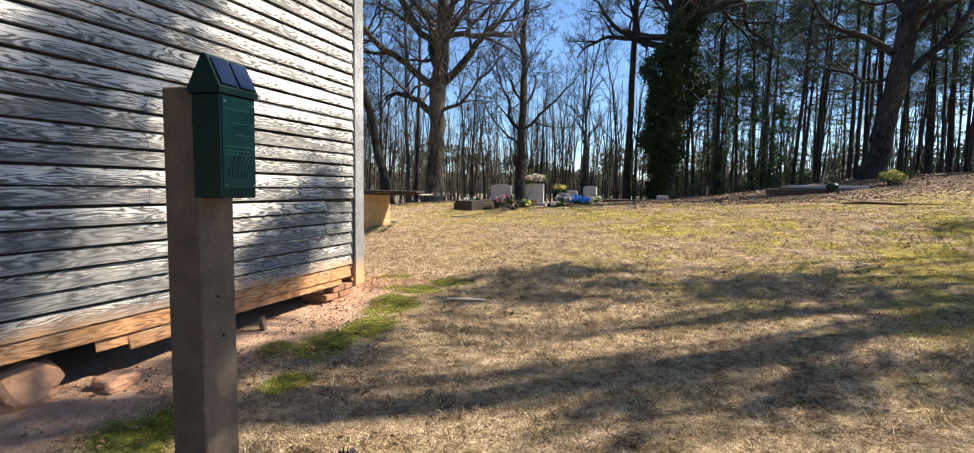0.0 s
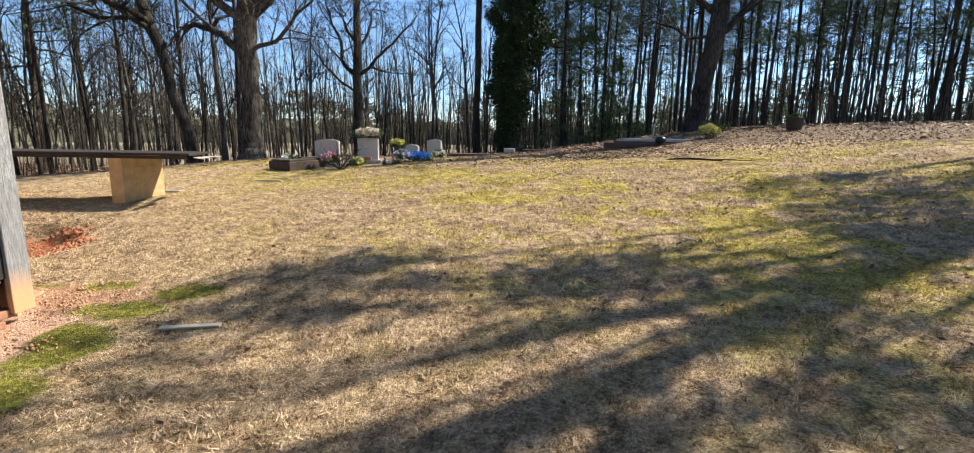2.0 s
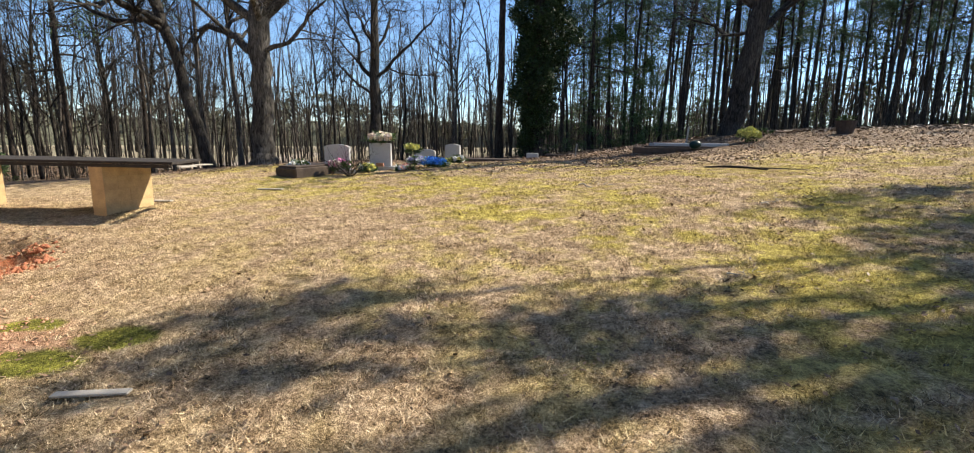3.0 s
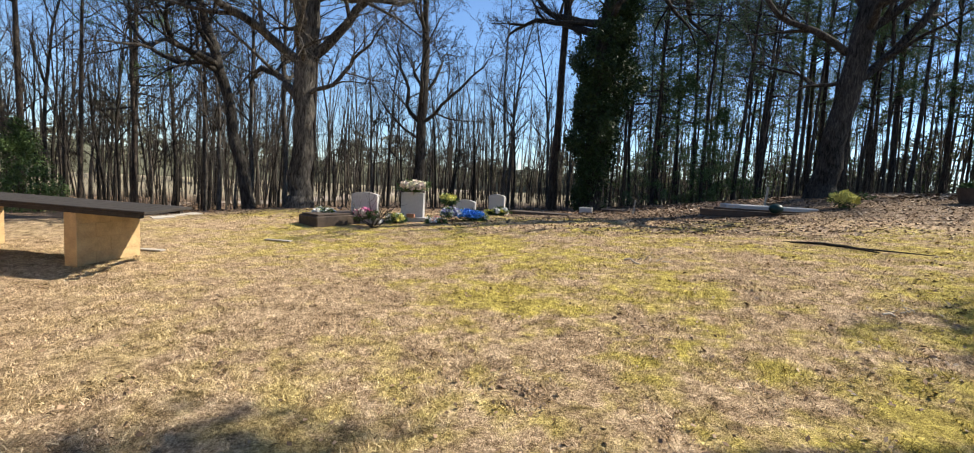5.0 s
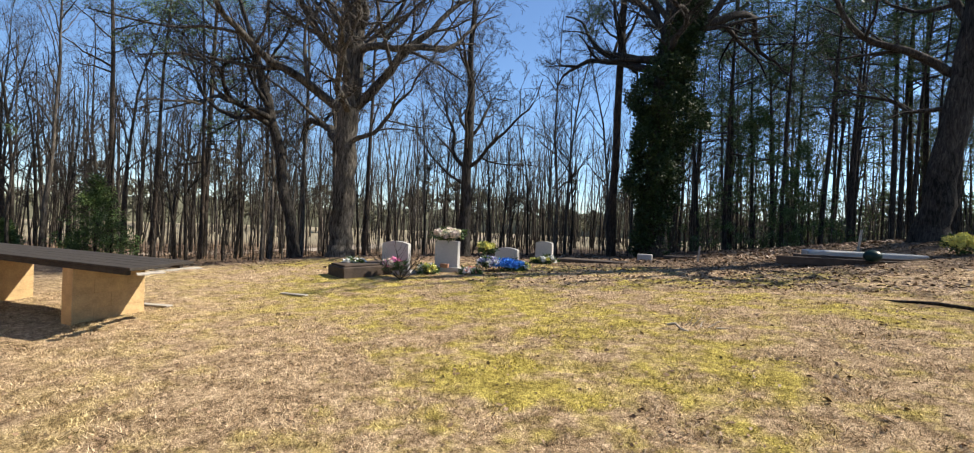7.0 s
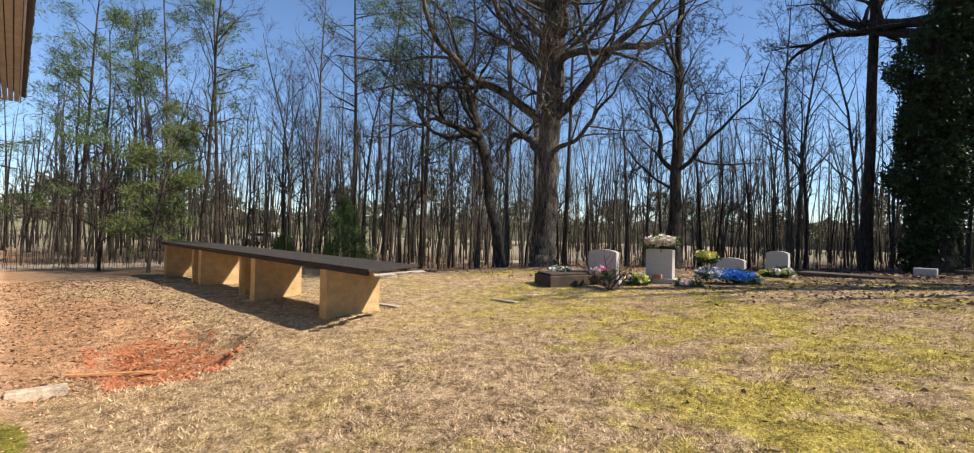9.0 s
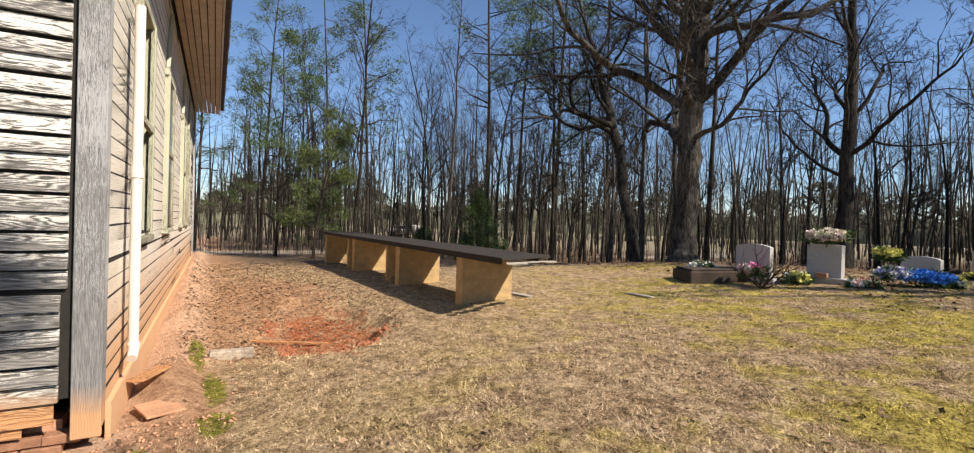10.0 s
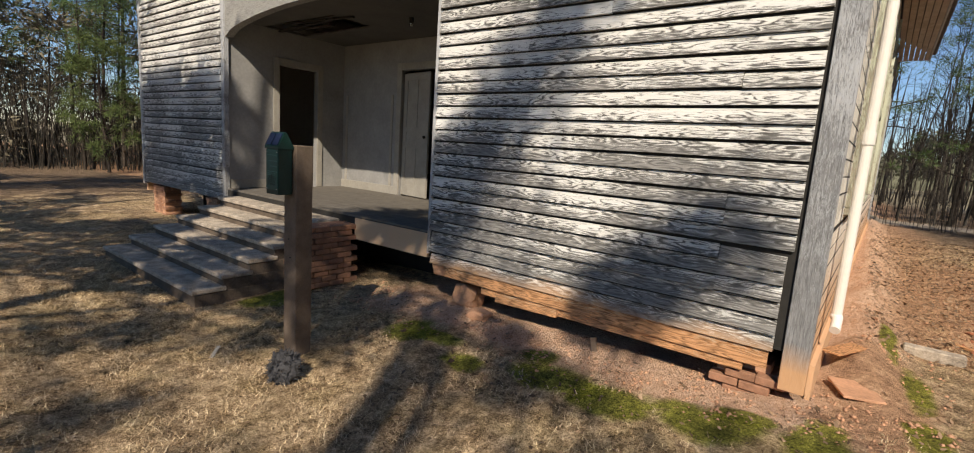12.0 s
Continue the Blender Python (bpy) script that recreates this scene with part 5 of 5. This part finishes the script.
# thicket and far woods
g = np.random.RandomState(5)
nn = 420
az = np.radians(np.linspace(-125, 75, nn))
top = np.array([4.0 + 1.8 * noise.fractal((a * 9, 0, 0), .8, 2.0, 5) + .8 * noise.noise((a * 160, 3, 0)) for a in az])
V = np.concatenate([np.stack([np.sin(az) * r, 4 + np.cos(az) * r, zz], 1) for r, zz in ((92, np.full(nn, -4.0)), (92.5, top * .5), (95, top))])
i = np.arange(nn - 1)
F = np.concatenate([np.stack([i, i + 1, i + 1 + nn, i + nn], 1) + k * nn for k in (0, 1)])
tagged(raw_part("backdrop", V, F, M["farfoliage"]), "distant brown-green line of woods", kind="structure")


def sticks(n, az0, az1, d0, d1, h0, h1, r, name, label, material, cx=0.0, cy=4.0):
    az = np.radians(g.uniform(az0, az1, n))
    d = g.uniform(d0, d1, n)
    x, y = cx + np.sin(az) * d, cy + np.cos(az) * d
    z = np.concatenate([heights(np.stack([x[i:i + 4000], y[i:i + 4000]], 1)) for i in range(0, n, 4000)])
    h = g.uniform(h0, h1, n)
    T = Tubes()
    for i in range(n):
        k = (g.normal(0, .1), g.normal(0, .1))
        T.tube([(x[i], y[i], z[i] - .05), (x[i] + k[0] * h[i] * .4 + g.normal(0, .05), y[i] + k[1] * h[i] * .4, z[i] + h[i] * .5), (x[i] + k[0] * h[i] + g.normal(0, .2), y[i] + k[1] * h[i], z[i] + h[i])], [r * h[i], r * h[i] * .7, r * h[i] * .25], 3)
    ob = new(name)
    tagged(ob, label, "undergrowth", kind="stuff")
    bpy.data.objects.remove(ob)
    return raw_part(name, np.concatenate(T.v), np.concatenate(T.f), material, None, label, "stuff")


sticks(1900, -108, 4, 21, 31, .4, 2.2, .006, "undergrowth", "grey leafless thicket at the wood's edge", M["greybark"])["category"] = "undergrowth"
sticks(1300, 0, 62, 26, 36, .4, 2.6, .008, "undergrowth", "grey leafless thicket under the pines", M["greybark"])["category"] = "undergrowth"
sticks(3000, 150, 262, 19, 27, .6, 4.5, .006, "undergrowth", "grey leafless thicket across the yard", M["greybark"], -3, 0)["category"] = "undergrowth"
sticks(1500, -110, 62, 40, 68, 5, 13, .007, "far_woods", "far grey trunks of the wood", M["greybark"])["category"] = "woods"
az = np.radians(g.uniform(-112, 64, 620))
d = g.uniform(62, 85, 620)
cen = np.stack([np.sin(az) * d, 4 + np.cos(az) * d, 2.0 + g.uniform(0, 1, 620) ** 1.3 * 7.5 * (.55 + .45 * np.sin(az * 23) * np.sin(az * 9))], 1)
v, f = sprigs(cen, 110, (1.5, .45, .14), 3, .6)
raw_part("far_woods", v, f, M["farfoliage"], None, "far hazy line of pines and thicket", "stuff")["category"] = "woods"
az = np.radians(g.uniform(-4, 64, 380))
d = g.uniform(44, 62, 380)
cen = np.stack([np.sin(az) * d, 4 + np.cos(az) * d, 1 + g.uniform(0, 1, 380) ** 1.4 * 12], 1)
v, f = sprigs(cen, 90, (1.3, .40, .05), 6, .8)
raw_part("far_woods", v, f, M["needles"], None, "dark pine crowns deep in the wood", "stuff")["category"] = "woods"
az = np.radians(g.uniform(150, 262, 900))
d = g.uniform(21, 38, 900)
cen = np.stack([-3 + np.sin(az) * d, np.cos(az) * d, g.uniform(0, 1, 900) ** 1.1 * 13 - .3], 1)
v, f = sprigs(cen, 170, (1.2, .34, .05), 4, .8)
raw_part("far_woods", v, f, M["brush"], None, "dense brushy trees across the yard", "stuff")["category"] = "woods"

# ---- graves ----
def headstone(x, y, w, h, label, rz=0, arch=.05, base=True, group="headstones"):
    ob = thing("headstone", (x, y, gz(x, y) - .02), label, "gravestone", group, rz)
    bm = bmesh.new()
    n = 12
    prof = [(-w / 2, 0)] + [(-w / 2 + w * i / n, h - arch + arch * math.sin(math.pi * i / n) ** .7) for i in range(n + 1)] + [(w / 2, 0)]
    a = [bm.verts.new((p[0], -.07, p[1] + (.12 if base else 0))) for p in prof]
    b = [bm.verts.new((p[0], .07, p[1] + (.12 if base else 0))) for p in prof]
    bm.faces.new(a), bm.faces.new(b[::-1])
    for i in range(len(a)):
        k = (i + 1) % len(a)
        bm.faces.new((a[k], a[i], b[i], b[k]))
    part("tablet", bm, M["granite"], ob)
    if base:
        part("base", boxmesh((-w / 2 - .1, -.14, -.04), (w / 2 + .1, .14, .125), bevel=.01), M["granite"], ob)
    return ob


def bouquet(x, y, z, cols, n, rad, label, seed, flat=.7):
    q = random.Random(seed)
    ob = thing("artificial_flowers", (x, y, z), label, "flowers")
    cen = [(q.gauss(0, rad * .5), q.gauss(0, rad * .4), rad * flat * q.uniform(.1, 1.3)) for _ in range(14)]
    v, f = sprigs(cen, 30, (rad * .35, .09, .02), seed)
    raw_part("foliage", v, f, M["cedar"], ob, "dark green plastic leaves", "stuff")
    g2 = np.random.RandomState(seed)
    for c, cc in enumerate(cols):
        T, F = [], []
        for i in range(n // len(cols)):
            a = q.uniform(0, 6.283)
            r = rad * math.sqrt(q.random())
            p = (math.cos(a) * r, math.sin(a) * r * .8, rad * flat * (.5 + q.uniform(0, 1) * (1 - .5 * r / rad)) + .02)
            T.append(p)
        v, f = sprigs(T, 26, (.045, .045, .028), seed + c, .8)
        raw_part("blossoms", v, f, M[cc], ob, cc.replace("_", " ") + " silk blossoms", "stuff")
    return ob


for nm, c in (("white_pink", (.80, .68, .62)), ("cream", (.85, .80, .62)), ("pink", (.80, .25, .45)), ("blue", (.08, .32, .80)), ("yellow", (.78, .74, .24)), ("lilac", (.35, .35, .60)), ("white", (.82, .82, .80)), ("salmon", (.75, .35, .28))):
    M[nm] = plain(nm + "_petals", c, .7, .15, 30, .1)

EYE9 = (0.78, 5.46)


def at(az, d):
    """A place by bearing from north and distance from the lawn's middle."""
    return EYE9[0] + math.sin(radians(az)) * d, EYE9[1] + math.cos(radians(az)) * d


# the raised plot with its kerb
cx, cy = -5.42, 14.2
plot = thing("grave_ledger", (cx, cy, gz(cx, cy) - .05), "long dark concrete grave ledger, raised and tilted", "grave slab", rz=62)
part("slab", boxmesh((-.75, -.42, 0), (.75, .42, .26), pose(0, 0, 0, 0, -2, 0), .02), M["darkstone"], plot)
part("cover", boxmesh((-.70, -.37, .262), (.70, .37, .30), pose(0, 0, 0, 0, -2, 0), .01), M["darkstone"], plot)
STONES = [(-32.2, 10.6, .62, .62, "grey granite headstone with a low arched top"), (-26.2, 10.9, .56, .60, "square grey granite headstone topped with flowers"),
          (-19.3, 12.6, .62, .36, "low grey granite headstone behind blue flowers"), (-15.1, 14.2, .50, .52, "small dark granite headstone at the wood's edge")]
pos = []
for az, d, w, h, lab in STONES:
    x, y = at(az, d)
    pos.append((x, y))
    headstone(x, y, w, h, lab, rz=-az * .6 - 12, arch=.015 if "square" in lab else .06)
x, y = pos[1]
z = gz(x, y)
bouquet(x, y, z + .70, ["cream", "white_pink"], 90, .30, "large cream and pink bouquet on top of the headstone", 1, .6)
plaque = thing("vase_base", (x + .05, y - .22, z), "small bronze-coloured vase block before the headstone", "vase")
part("block", boxmesh((-.10, -.035, .1), (.10, .035, .19), bevel=.008), M["brick"], plaque)
x, y = at(-32.4, 10.1)
bouquet(x, y, gz(x, y) + .15, ["pink", "white_pink"], 50, .22, "pink silk flowers before the arched headstone", 2)
x, y = at(-28.4, 10.5)
bouquet(x, y, gz(x, y), ["yellow", "white"], 40, .20, "small white and yellow bouquet on the ground", 3)
x, y = at(-37.0, 10.8)
bouquet(x, y, gz(x, y) + .1, ["white"], 40, .24, "white silk flowers at the ledger's end", 4)
x, y = at(-23.3, 10.4)
bouquet(x, y, gz(x, y), ["salmon", "white"], 30, .20, "salmon and white flowers lying on the leaves", 5, .4)
x, y = at(-21.2, 11.0)
bouquet(x, y, gz(x, y) + .05, ["lilac", "white"], 60, .26, "lilac and white bouquet beside the low headstone", 6)
x, y = at(-21.6, 11.3)
bouquet(x, y, gz(x, y) + .42, ["yellow"], 34, .20, "yellow-green flower wreath on a stand", 7)
x, y = at(-19.0, 11.0)
bouquet(x, y, gz(x, y) + .02, ["blue"], 120, .34, "bright blue silk flowers heaped before the low headstone", 8, .5)
x, y = at(-17.3, 11.2)
bouquet(x, y, gz(x, y), ["yellow", "white"], 30, .17, "small yellow and white flowers", 9)
x, y = at(-14.7, 13.4)
bouquet(x, y, gz(x, y), ["yellow", "white"], 40, .24, "yellow-green shrublike flowers before the dark headstone", 10)
x, y = at(-16.0, 13.6)
bouquet(x, y, gz(x, y), ["yellow"], 14, .14, "small yellow flowers by the dark headstone", 12)

# far ledgers and kerbs
def ledger(az, d, L, w, h, label, rz, material):
    x, y = at(az, d)
    ob = thing("grave_ledger", (x, y, gz(x, y) - .03), label, "grave slab", rz=rz)
    part("slab", boxmesh((-L / 2, -w / 2, 0), (L / 2, w / 2, h), bevel=.015), material, ob)
    return x, y


ledger(-9.5, 14.6, 1.9, .7, .11, "flat dark grave slab in dry grass", -4, M["darkstone"])
ledger(-4.0, 16.3, .45, .2, .22, "small rough grey stone marker", 0, M["granite"])
ledger(-.5, 17.5, 1.0, .6, .1, "low dark slab beneath the trees", 5, M["darkstone"])
KX, KY = 4.35, 18.9
kz = gz(KX, KY)
kerb = thing("grave_plot", (KX, KY, kz - .05), "long family plot with a dark stone kerb and pale cover", "grave plot", rz=-3)
part("kerb", boxmesh((-1.45, -.75, -.05), (1.95, -.60, .13), bevel=.01), M["darkstone"], kerb)
part("kerb", boxmesh((-1.1, -.50, 0), (2.2, -.36, .18), bevel=.01), M["darkstone"], kerb)
part("cover", boxmesh((-.8, -.2, 0), (1.4, .9, .27), bevel=.02), M["granite"], kerb)
part("cover", boxmesh((1.45, -.2, 0), (3.2, .9, .25), bevel=.02), M["darkstone"], kerb)
bx, by = KX + .25, KY - .85
ball = thing("green_vase", (bx, by, gz(bx, by)), "dark green rounded vase on the plot kerb", "vase")
bm = bmesh.new()
bmesh.ops.create_uvsphere(bm, u_segments=18, v_segments=12, radius=.15, matrix=pose(0, 0, .18) @ Matrix.Diagonal((1.15, 1, .85, 1)))
part("bowl", bm, M["greenbox"], ball, smooth=True)
bx, by = 6.4, 19.0
bouquet(bx, by, gz(bx, by), ["yellow"], 90, .33, "bright yellow-green flowers at the wood's edge", 11, .9)
bx, by = 9.2, 19.2
pot = thing("stone_urn", (bx, by, gz(bx, by) - .03), "dark stone urn with dry plants on the rise", "urn")
bm = bmesh.new()
bmesh.ops.create_cone(bm, cap_ends=True, segments=14, radius1=.2, radius2=.3, depth=.42, matrix=pose(0, 0, .2))
part("bowl", bm, M["darkstone"], pot)
v, f = sprigs([(0, 0, .45), (.1, 0, .48), (-.1, .05, .47)], 50, (.15, .12, .02), 8)
raw_part("plant", v, f, M["cedar"], pot, "small dark plant", "stuff")
for x, y, h in ((4.9, 20.4, .6), (1.2, 20.2, .45)):
    st = thing("wooden_stake", (x, y, gz(x, y)), "thin pale marker stake standing in the leaves", "stake")
    part("stake", boxmesh((-.025, -.02, -.05), (.025, .02, h), pose(0, 0, 0, 0, 6, 0)), M["pale_wood"], st)
# pale vehicles far beyond the wood
def far_car(x, y, rz, label, tall):
    car = thing("parked_car", (x, y, gz(x, y)), label, "car", "parked cars", rz)
    part("body", boxmesh((-2.2, -.85, .35), (2.2, .85, .95), bevel=.12), M["granite"], car)
    part("cabin", boxmesh((-1.4, -.75, .95), (1.1, .75, tall), bevel=.15), M["granite"], car)
    for sx in (-1.25, -.1):
        for sy in (-.76, .755):
            part("side_window", boxmesh((sx, sy, 1.0), (sx + 1.0, sy + .006, tall - .12)), M["panel"], car)
    for sx in (-1.4, 1.35):
        for sy in (-.8, .8):
            bm = bmesh.new()
            bmesh.ops.create_cone(bm, cap_ends=True, segments=16, radius1=.34, radius2=.34, depth=.22, matrix=pose(sx, sy, .34, 90))
            part("wheel", bm, M["dark"], car)


far_car(-51.4, 25.0, 40, "low white car parked in the open beyond the trees", 1.4)

# bare shrub before the arched headstone
x, y = at(-31.5, 9.7)
shrub = thing("bare_shrub", (x, y, gz(x, y)), "tangled leafless shrub beside the grave ledger", "shrub")
T = Tubes()
qq = random.Random(6)
for i in range(16):
    a = qq.uniform(0, 6.283)
    pp, rr = T.limb((0, 0, 0), (math.cos(a), math.sin(a), qq.uniform(.2, 1.2)), qq.uniform(.5, .95), .012, 6, qq, .2, 4)
    T.spread(pp, rr, 0, qq, [(4, .5, 45, .3, .1)])
T.make("crown", M["greybark"], shrub, "tangled bare twigs", "stuff")
root = thing("surface_root", (0, 0, 0), "long dark exposed root winding over the lawn", "root")
T = Tubes()
RT = [(3.31, 13.39), (3.60, 13.13), (3.91, 12.92), (4.18, 12.63), (4.37, 12.16)]
T.tube([(x, y, gz(x, y) + dz) for (x, y), dz in zip(RT, (-.01, .02, .035, .03, .03))], [.008, .016, .024, .022, .012], 6)
T.make("stem", M["darkbark"], root)
T = Tubes()
T.tube([(RT[3][0], RT[3][1], gz(*RT[3]) + .02), (RT[3][0] + .3, RT[3][1] - .35, gz(*RT[3]) + .04), (RT[3][0] + .9, RT[3][1] - .45, gz(*RT[3]) + .03)], [.018, .012, .005], 5)
T.make("side_root", M["darkbark"], root)
dead_branch(1.25, 11.02, 5, .6, "thin pale twig lying on the mossy lawn", 5, M["pale_wood"])
dead_branch(3.3, 9.15, 30, .45, "pale forked fallen branch on the grass", 2, M["pale_wood"])
dead_branch(2.1, 6.6, 10, .3, "small pale stick on the grass", 3, M["pale_wood"])

# ---- grass, leaf litter, planks last ----
def scatter(n, cx, cy, sx, sy, seed, keep=None):
    g = np.random.RandomState(seed)
    p = np.stack([cx + g.uniform(-sx, sx, n), cy + g.uniform(-sy, sy, n)], 1)
    if keep is not None:
        p = p[keep(p, g)]
    z = np.concatenate([heights(p[i:i + 5000]) for i in range(0, len(p), 5000)])
    return np.column_stack([p, z]), g


def clay_at(p):
    """Bare red clay round the building, as a share 0 to 1."""
    x, y = p[:, 0], p[:, 1]
    a = np.exp(-np.clip(x - WX - .35, 0, 9) ** 2 / .10) * (y < 5.3) * (y > .3)
    b = np.exp(-np.clip(y - 5.55, 0, 9) ** 2 / .3) * (x < -3.2)
    c = np.maximum(np.exp(-(((x + 6.9) / 1.5) ** 2 + ((y - 6.6) / .75) ** 2) ** 2), .85 * np.exp(-(((x + 8.3) / 3.2) ** 2 + ((y - 6.5) / 1.0) ** 2) ** 2))
    return np.clip(np.maximum(np.maximum(a, b), c), 0, 1)


def under_house(p):
    return (p[:, 0] < WX + .02) & (p[:, 1] < 4.9 + .015 * (WX - p[:, 0]))


def mossy(p):
    m = np.zeros(len(p))
    for cx, cy, sx, sy in MOSS:
        m = np.maximum(m, np.exp(-(((p[:, 0] - cx) / sx) ** 2 + ((p[:, 1] - cy) / sy) ** 2)))
    return m


def grass_keep(p, g):
    d = np.hypot(p[:, 0] - .2, p[:, 1] - 4)
    thin = .55 + .45 * np.sin(p[:, 0] * 9 + 2 * np.sin(p[:, 1] * 5)) * np.sin(p[:, 1] * 8 + 2 * np.sin(p[:, 0] * 4))
    return (g.uniform(size=len(p)) > clay_at(p) * 1.1) & (g.uniform(size=len(p)) > mossy(p) * 1.3) & ~under_house(p) & (g.uniform(size=len(p)) < (.45 + .55 * thin) * np.clip(6.0 / (d + .1), .12, 1) ** 1.2)


P, g = scatter(900000, 0, 5.5, 9, 9, 21, grass_keep)
n = len(P)
a = g.uniform(0, 2 * np.pi, n)
L = g.uniform(.015, .045, n)
lean = g.normal(size=(n, 2)) * .8
s = np.stack([np.cos(a), np.sin(a), np.zeros(n)], 1) * (g.uniform(.0018, .0044, n))[:, None]
tip = P + np.column_stack([lean * L[:, None], L * .75])
P[:, 2] -= .004
raw_part("grass", np.stack([P - s, P + s, tip], 1).reshape(-1, 3), np.arange(n * 3).reshape(-1, 3), M["grass"], None, "short dormant straw-coloured lawn grass", "stuff")


def leaves(n, cx, cy, sx, sy, seed, label, size=.045, keep=None):
    P, g = scatter(n, cx, cy, sx, sy, seed, keep)
    n = len(P)
    a = g.uniform(0, 2 * np.pi, n)
    L = g.uniform(.5, 1.2, n) * size
    u = np.stack([np.cos(a), np.sin(a), g.normal(0, .3, n)], 1) * L[:, None]
    w = np.stack([-np.sin(a), np.cos(a), g.normal(0, .4, n)], 1) * (L * .45)[:, None]
    P[:, 2] += .004 + g.uniform(0, .008, n)
    v = np.stack([P - u, P + w, P + u, P - w], 1)
    v[:, 1, 2] += L * .25
    raw_part("leaf_litter", v.reshape(-1, 3), np.arange(n * 4).reshape(-1, 4), M["brown"], None, label, "stuff")


nohouse = lambda p, g: ~under_house(p)
leaves(8000, -10.6, 6.7, 5.2, 1.5, 31, "brown fallen leaves beside the long wall", .030, nohouse)
leaves(3500, 2, 11, 6, 6, 32, "brown oak leaves scattered on the lawn", .026, nohouse)
leaves(9000, -4, 17.5, 9, 3.5, 33, "brown leaf litter round the graves", .04)
leaves(17000, 9, 20, 8, 6, 34, "brown leaf litter on the rise under the trees", .042)
leaves(14000, -8, 26, 26, 6, 35, "leaf litter on the floor of the wood", .09)
leaves(22000, 1.5, 9.5, 8, 6.5, 37, "dark brown leaves strewn over the lawn", .024, lambda p, g: ~under_house(p) & (g.uniform(size=len(p)) < np.clip(.12 + .10 * (p[:, 0] + 1) + .9 * np.sin(p[:, 0] * 2.3 + p[:, 1]) * np.sin(p[:, 1] * 2.9 - p[:, 0] * .8), .04, 1) ** 1.5))
leaves(3000, -1, 2.5, 4, 3.5, 38, "small dark leaves in the short grass", .014, nohouse)
leaves(420, -2.4, 2.5, 1.1, 2.6, 36, "brown leaves on the clay beside the wall", .03, nohouse)
# clods and pebbles
P, g = scatter(2600, -5.5, 5.2, 4.2, 2.6, 41, lambda p, g: (clay_at(p) > g.uniform(.2, .9, len(p))) & ~under_house(p))
P2, g2 = scatter(1500, -3.0, 3, .55, 2.7, 42, lambda p, g: clay_at(p) > g.uniform(.2, .9, len(p)))
P = np.concatenate([P, P2])
oct_v = np.array([(1, 0, 0), (0, 1, 0), (-1, 0, 0), (0, -1, 0), (0, 0, .8), (0, 0, -.5)])
oct_f = np.array([(0, 1, 4), (1, 2, 4), (2, 3, 4), (3, 0, 4), (1, 0, 5), (2, 1, 5), (3, 2, 5), (0, 3, 5)])
g = np.random.RandomState(43)
n = len(P)
sz = g.uniform(.005, .02, n) ** 1.0
V = P[:, None] + (oct_v[None] + g.normal(0, .22, (n, 6, 3))) * sz[:, None, None]
raw_part("clods", V.reshape(-1, 3), (oct_f[None] + (np.arange(n) * 6)[:, None, None]).reshape(-1, 3), M["clay"], None, "crumbled red clay clods and pebbles", "stuff")
g = np.random.RandomState(44)
ang = g.uniform(-2.2, 1.2, 420)
rr = g.normal(.98, .09, 420)
P = np.column_stack([-6.5 + 1.5 * rr * np.cos(ang), 6.95 + .72 * rr * np.sin(ang)])
P = np.column_stack([P, heights(P)])
sz = g.uniform(.012, .05, 420)
V = P[:, None] + (oct_v[None] + g.normal(0, .25, (420, 6, 3))) * sz[:, None, None]
raw_part("clods", V.reshape(-1, 3), (oct_f[None] + (np.arange(420) * 6)[:, None, None]).reshape(-1, 3), M["pitclay"], None, "broken dark red clay lumps at the pit's edge", "stuff")
for x, s in pieces_later:
    me = boxmesh((x, -3.5, FLOOR - .024), (x + .111, WY0 - .05, FLOOR + s * .2), bevel=.002)
    ob = part("plank", me, M["porch"], pf)
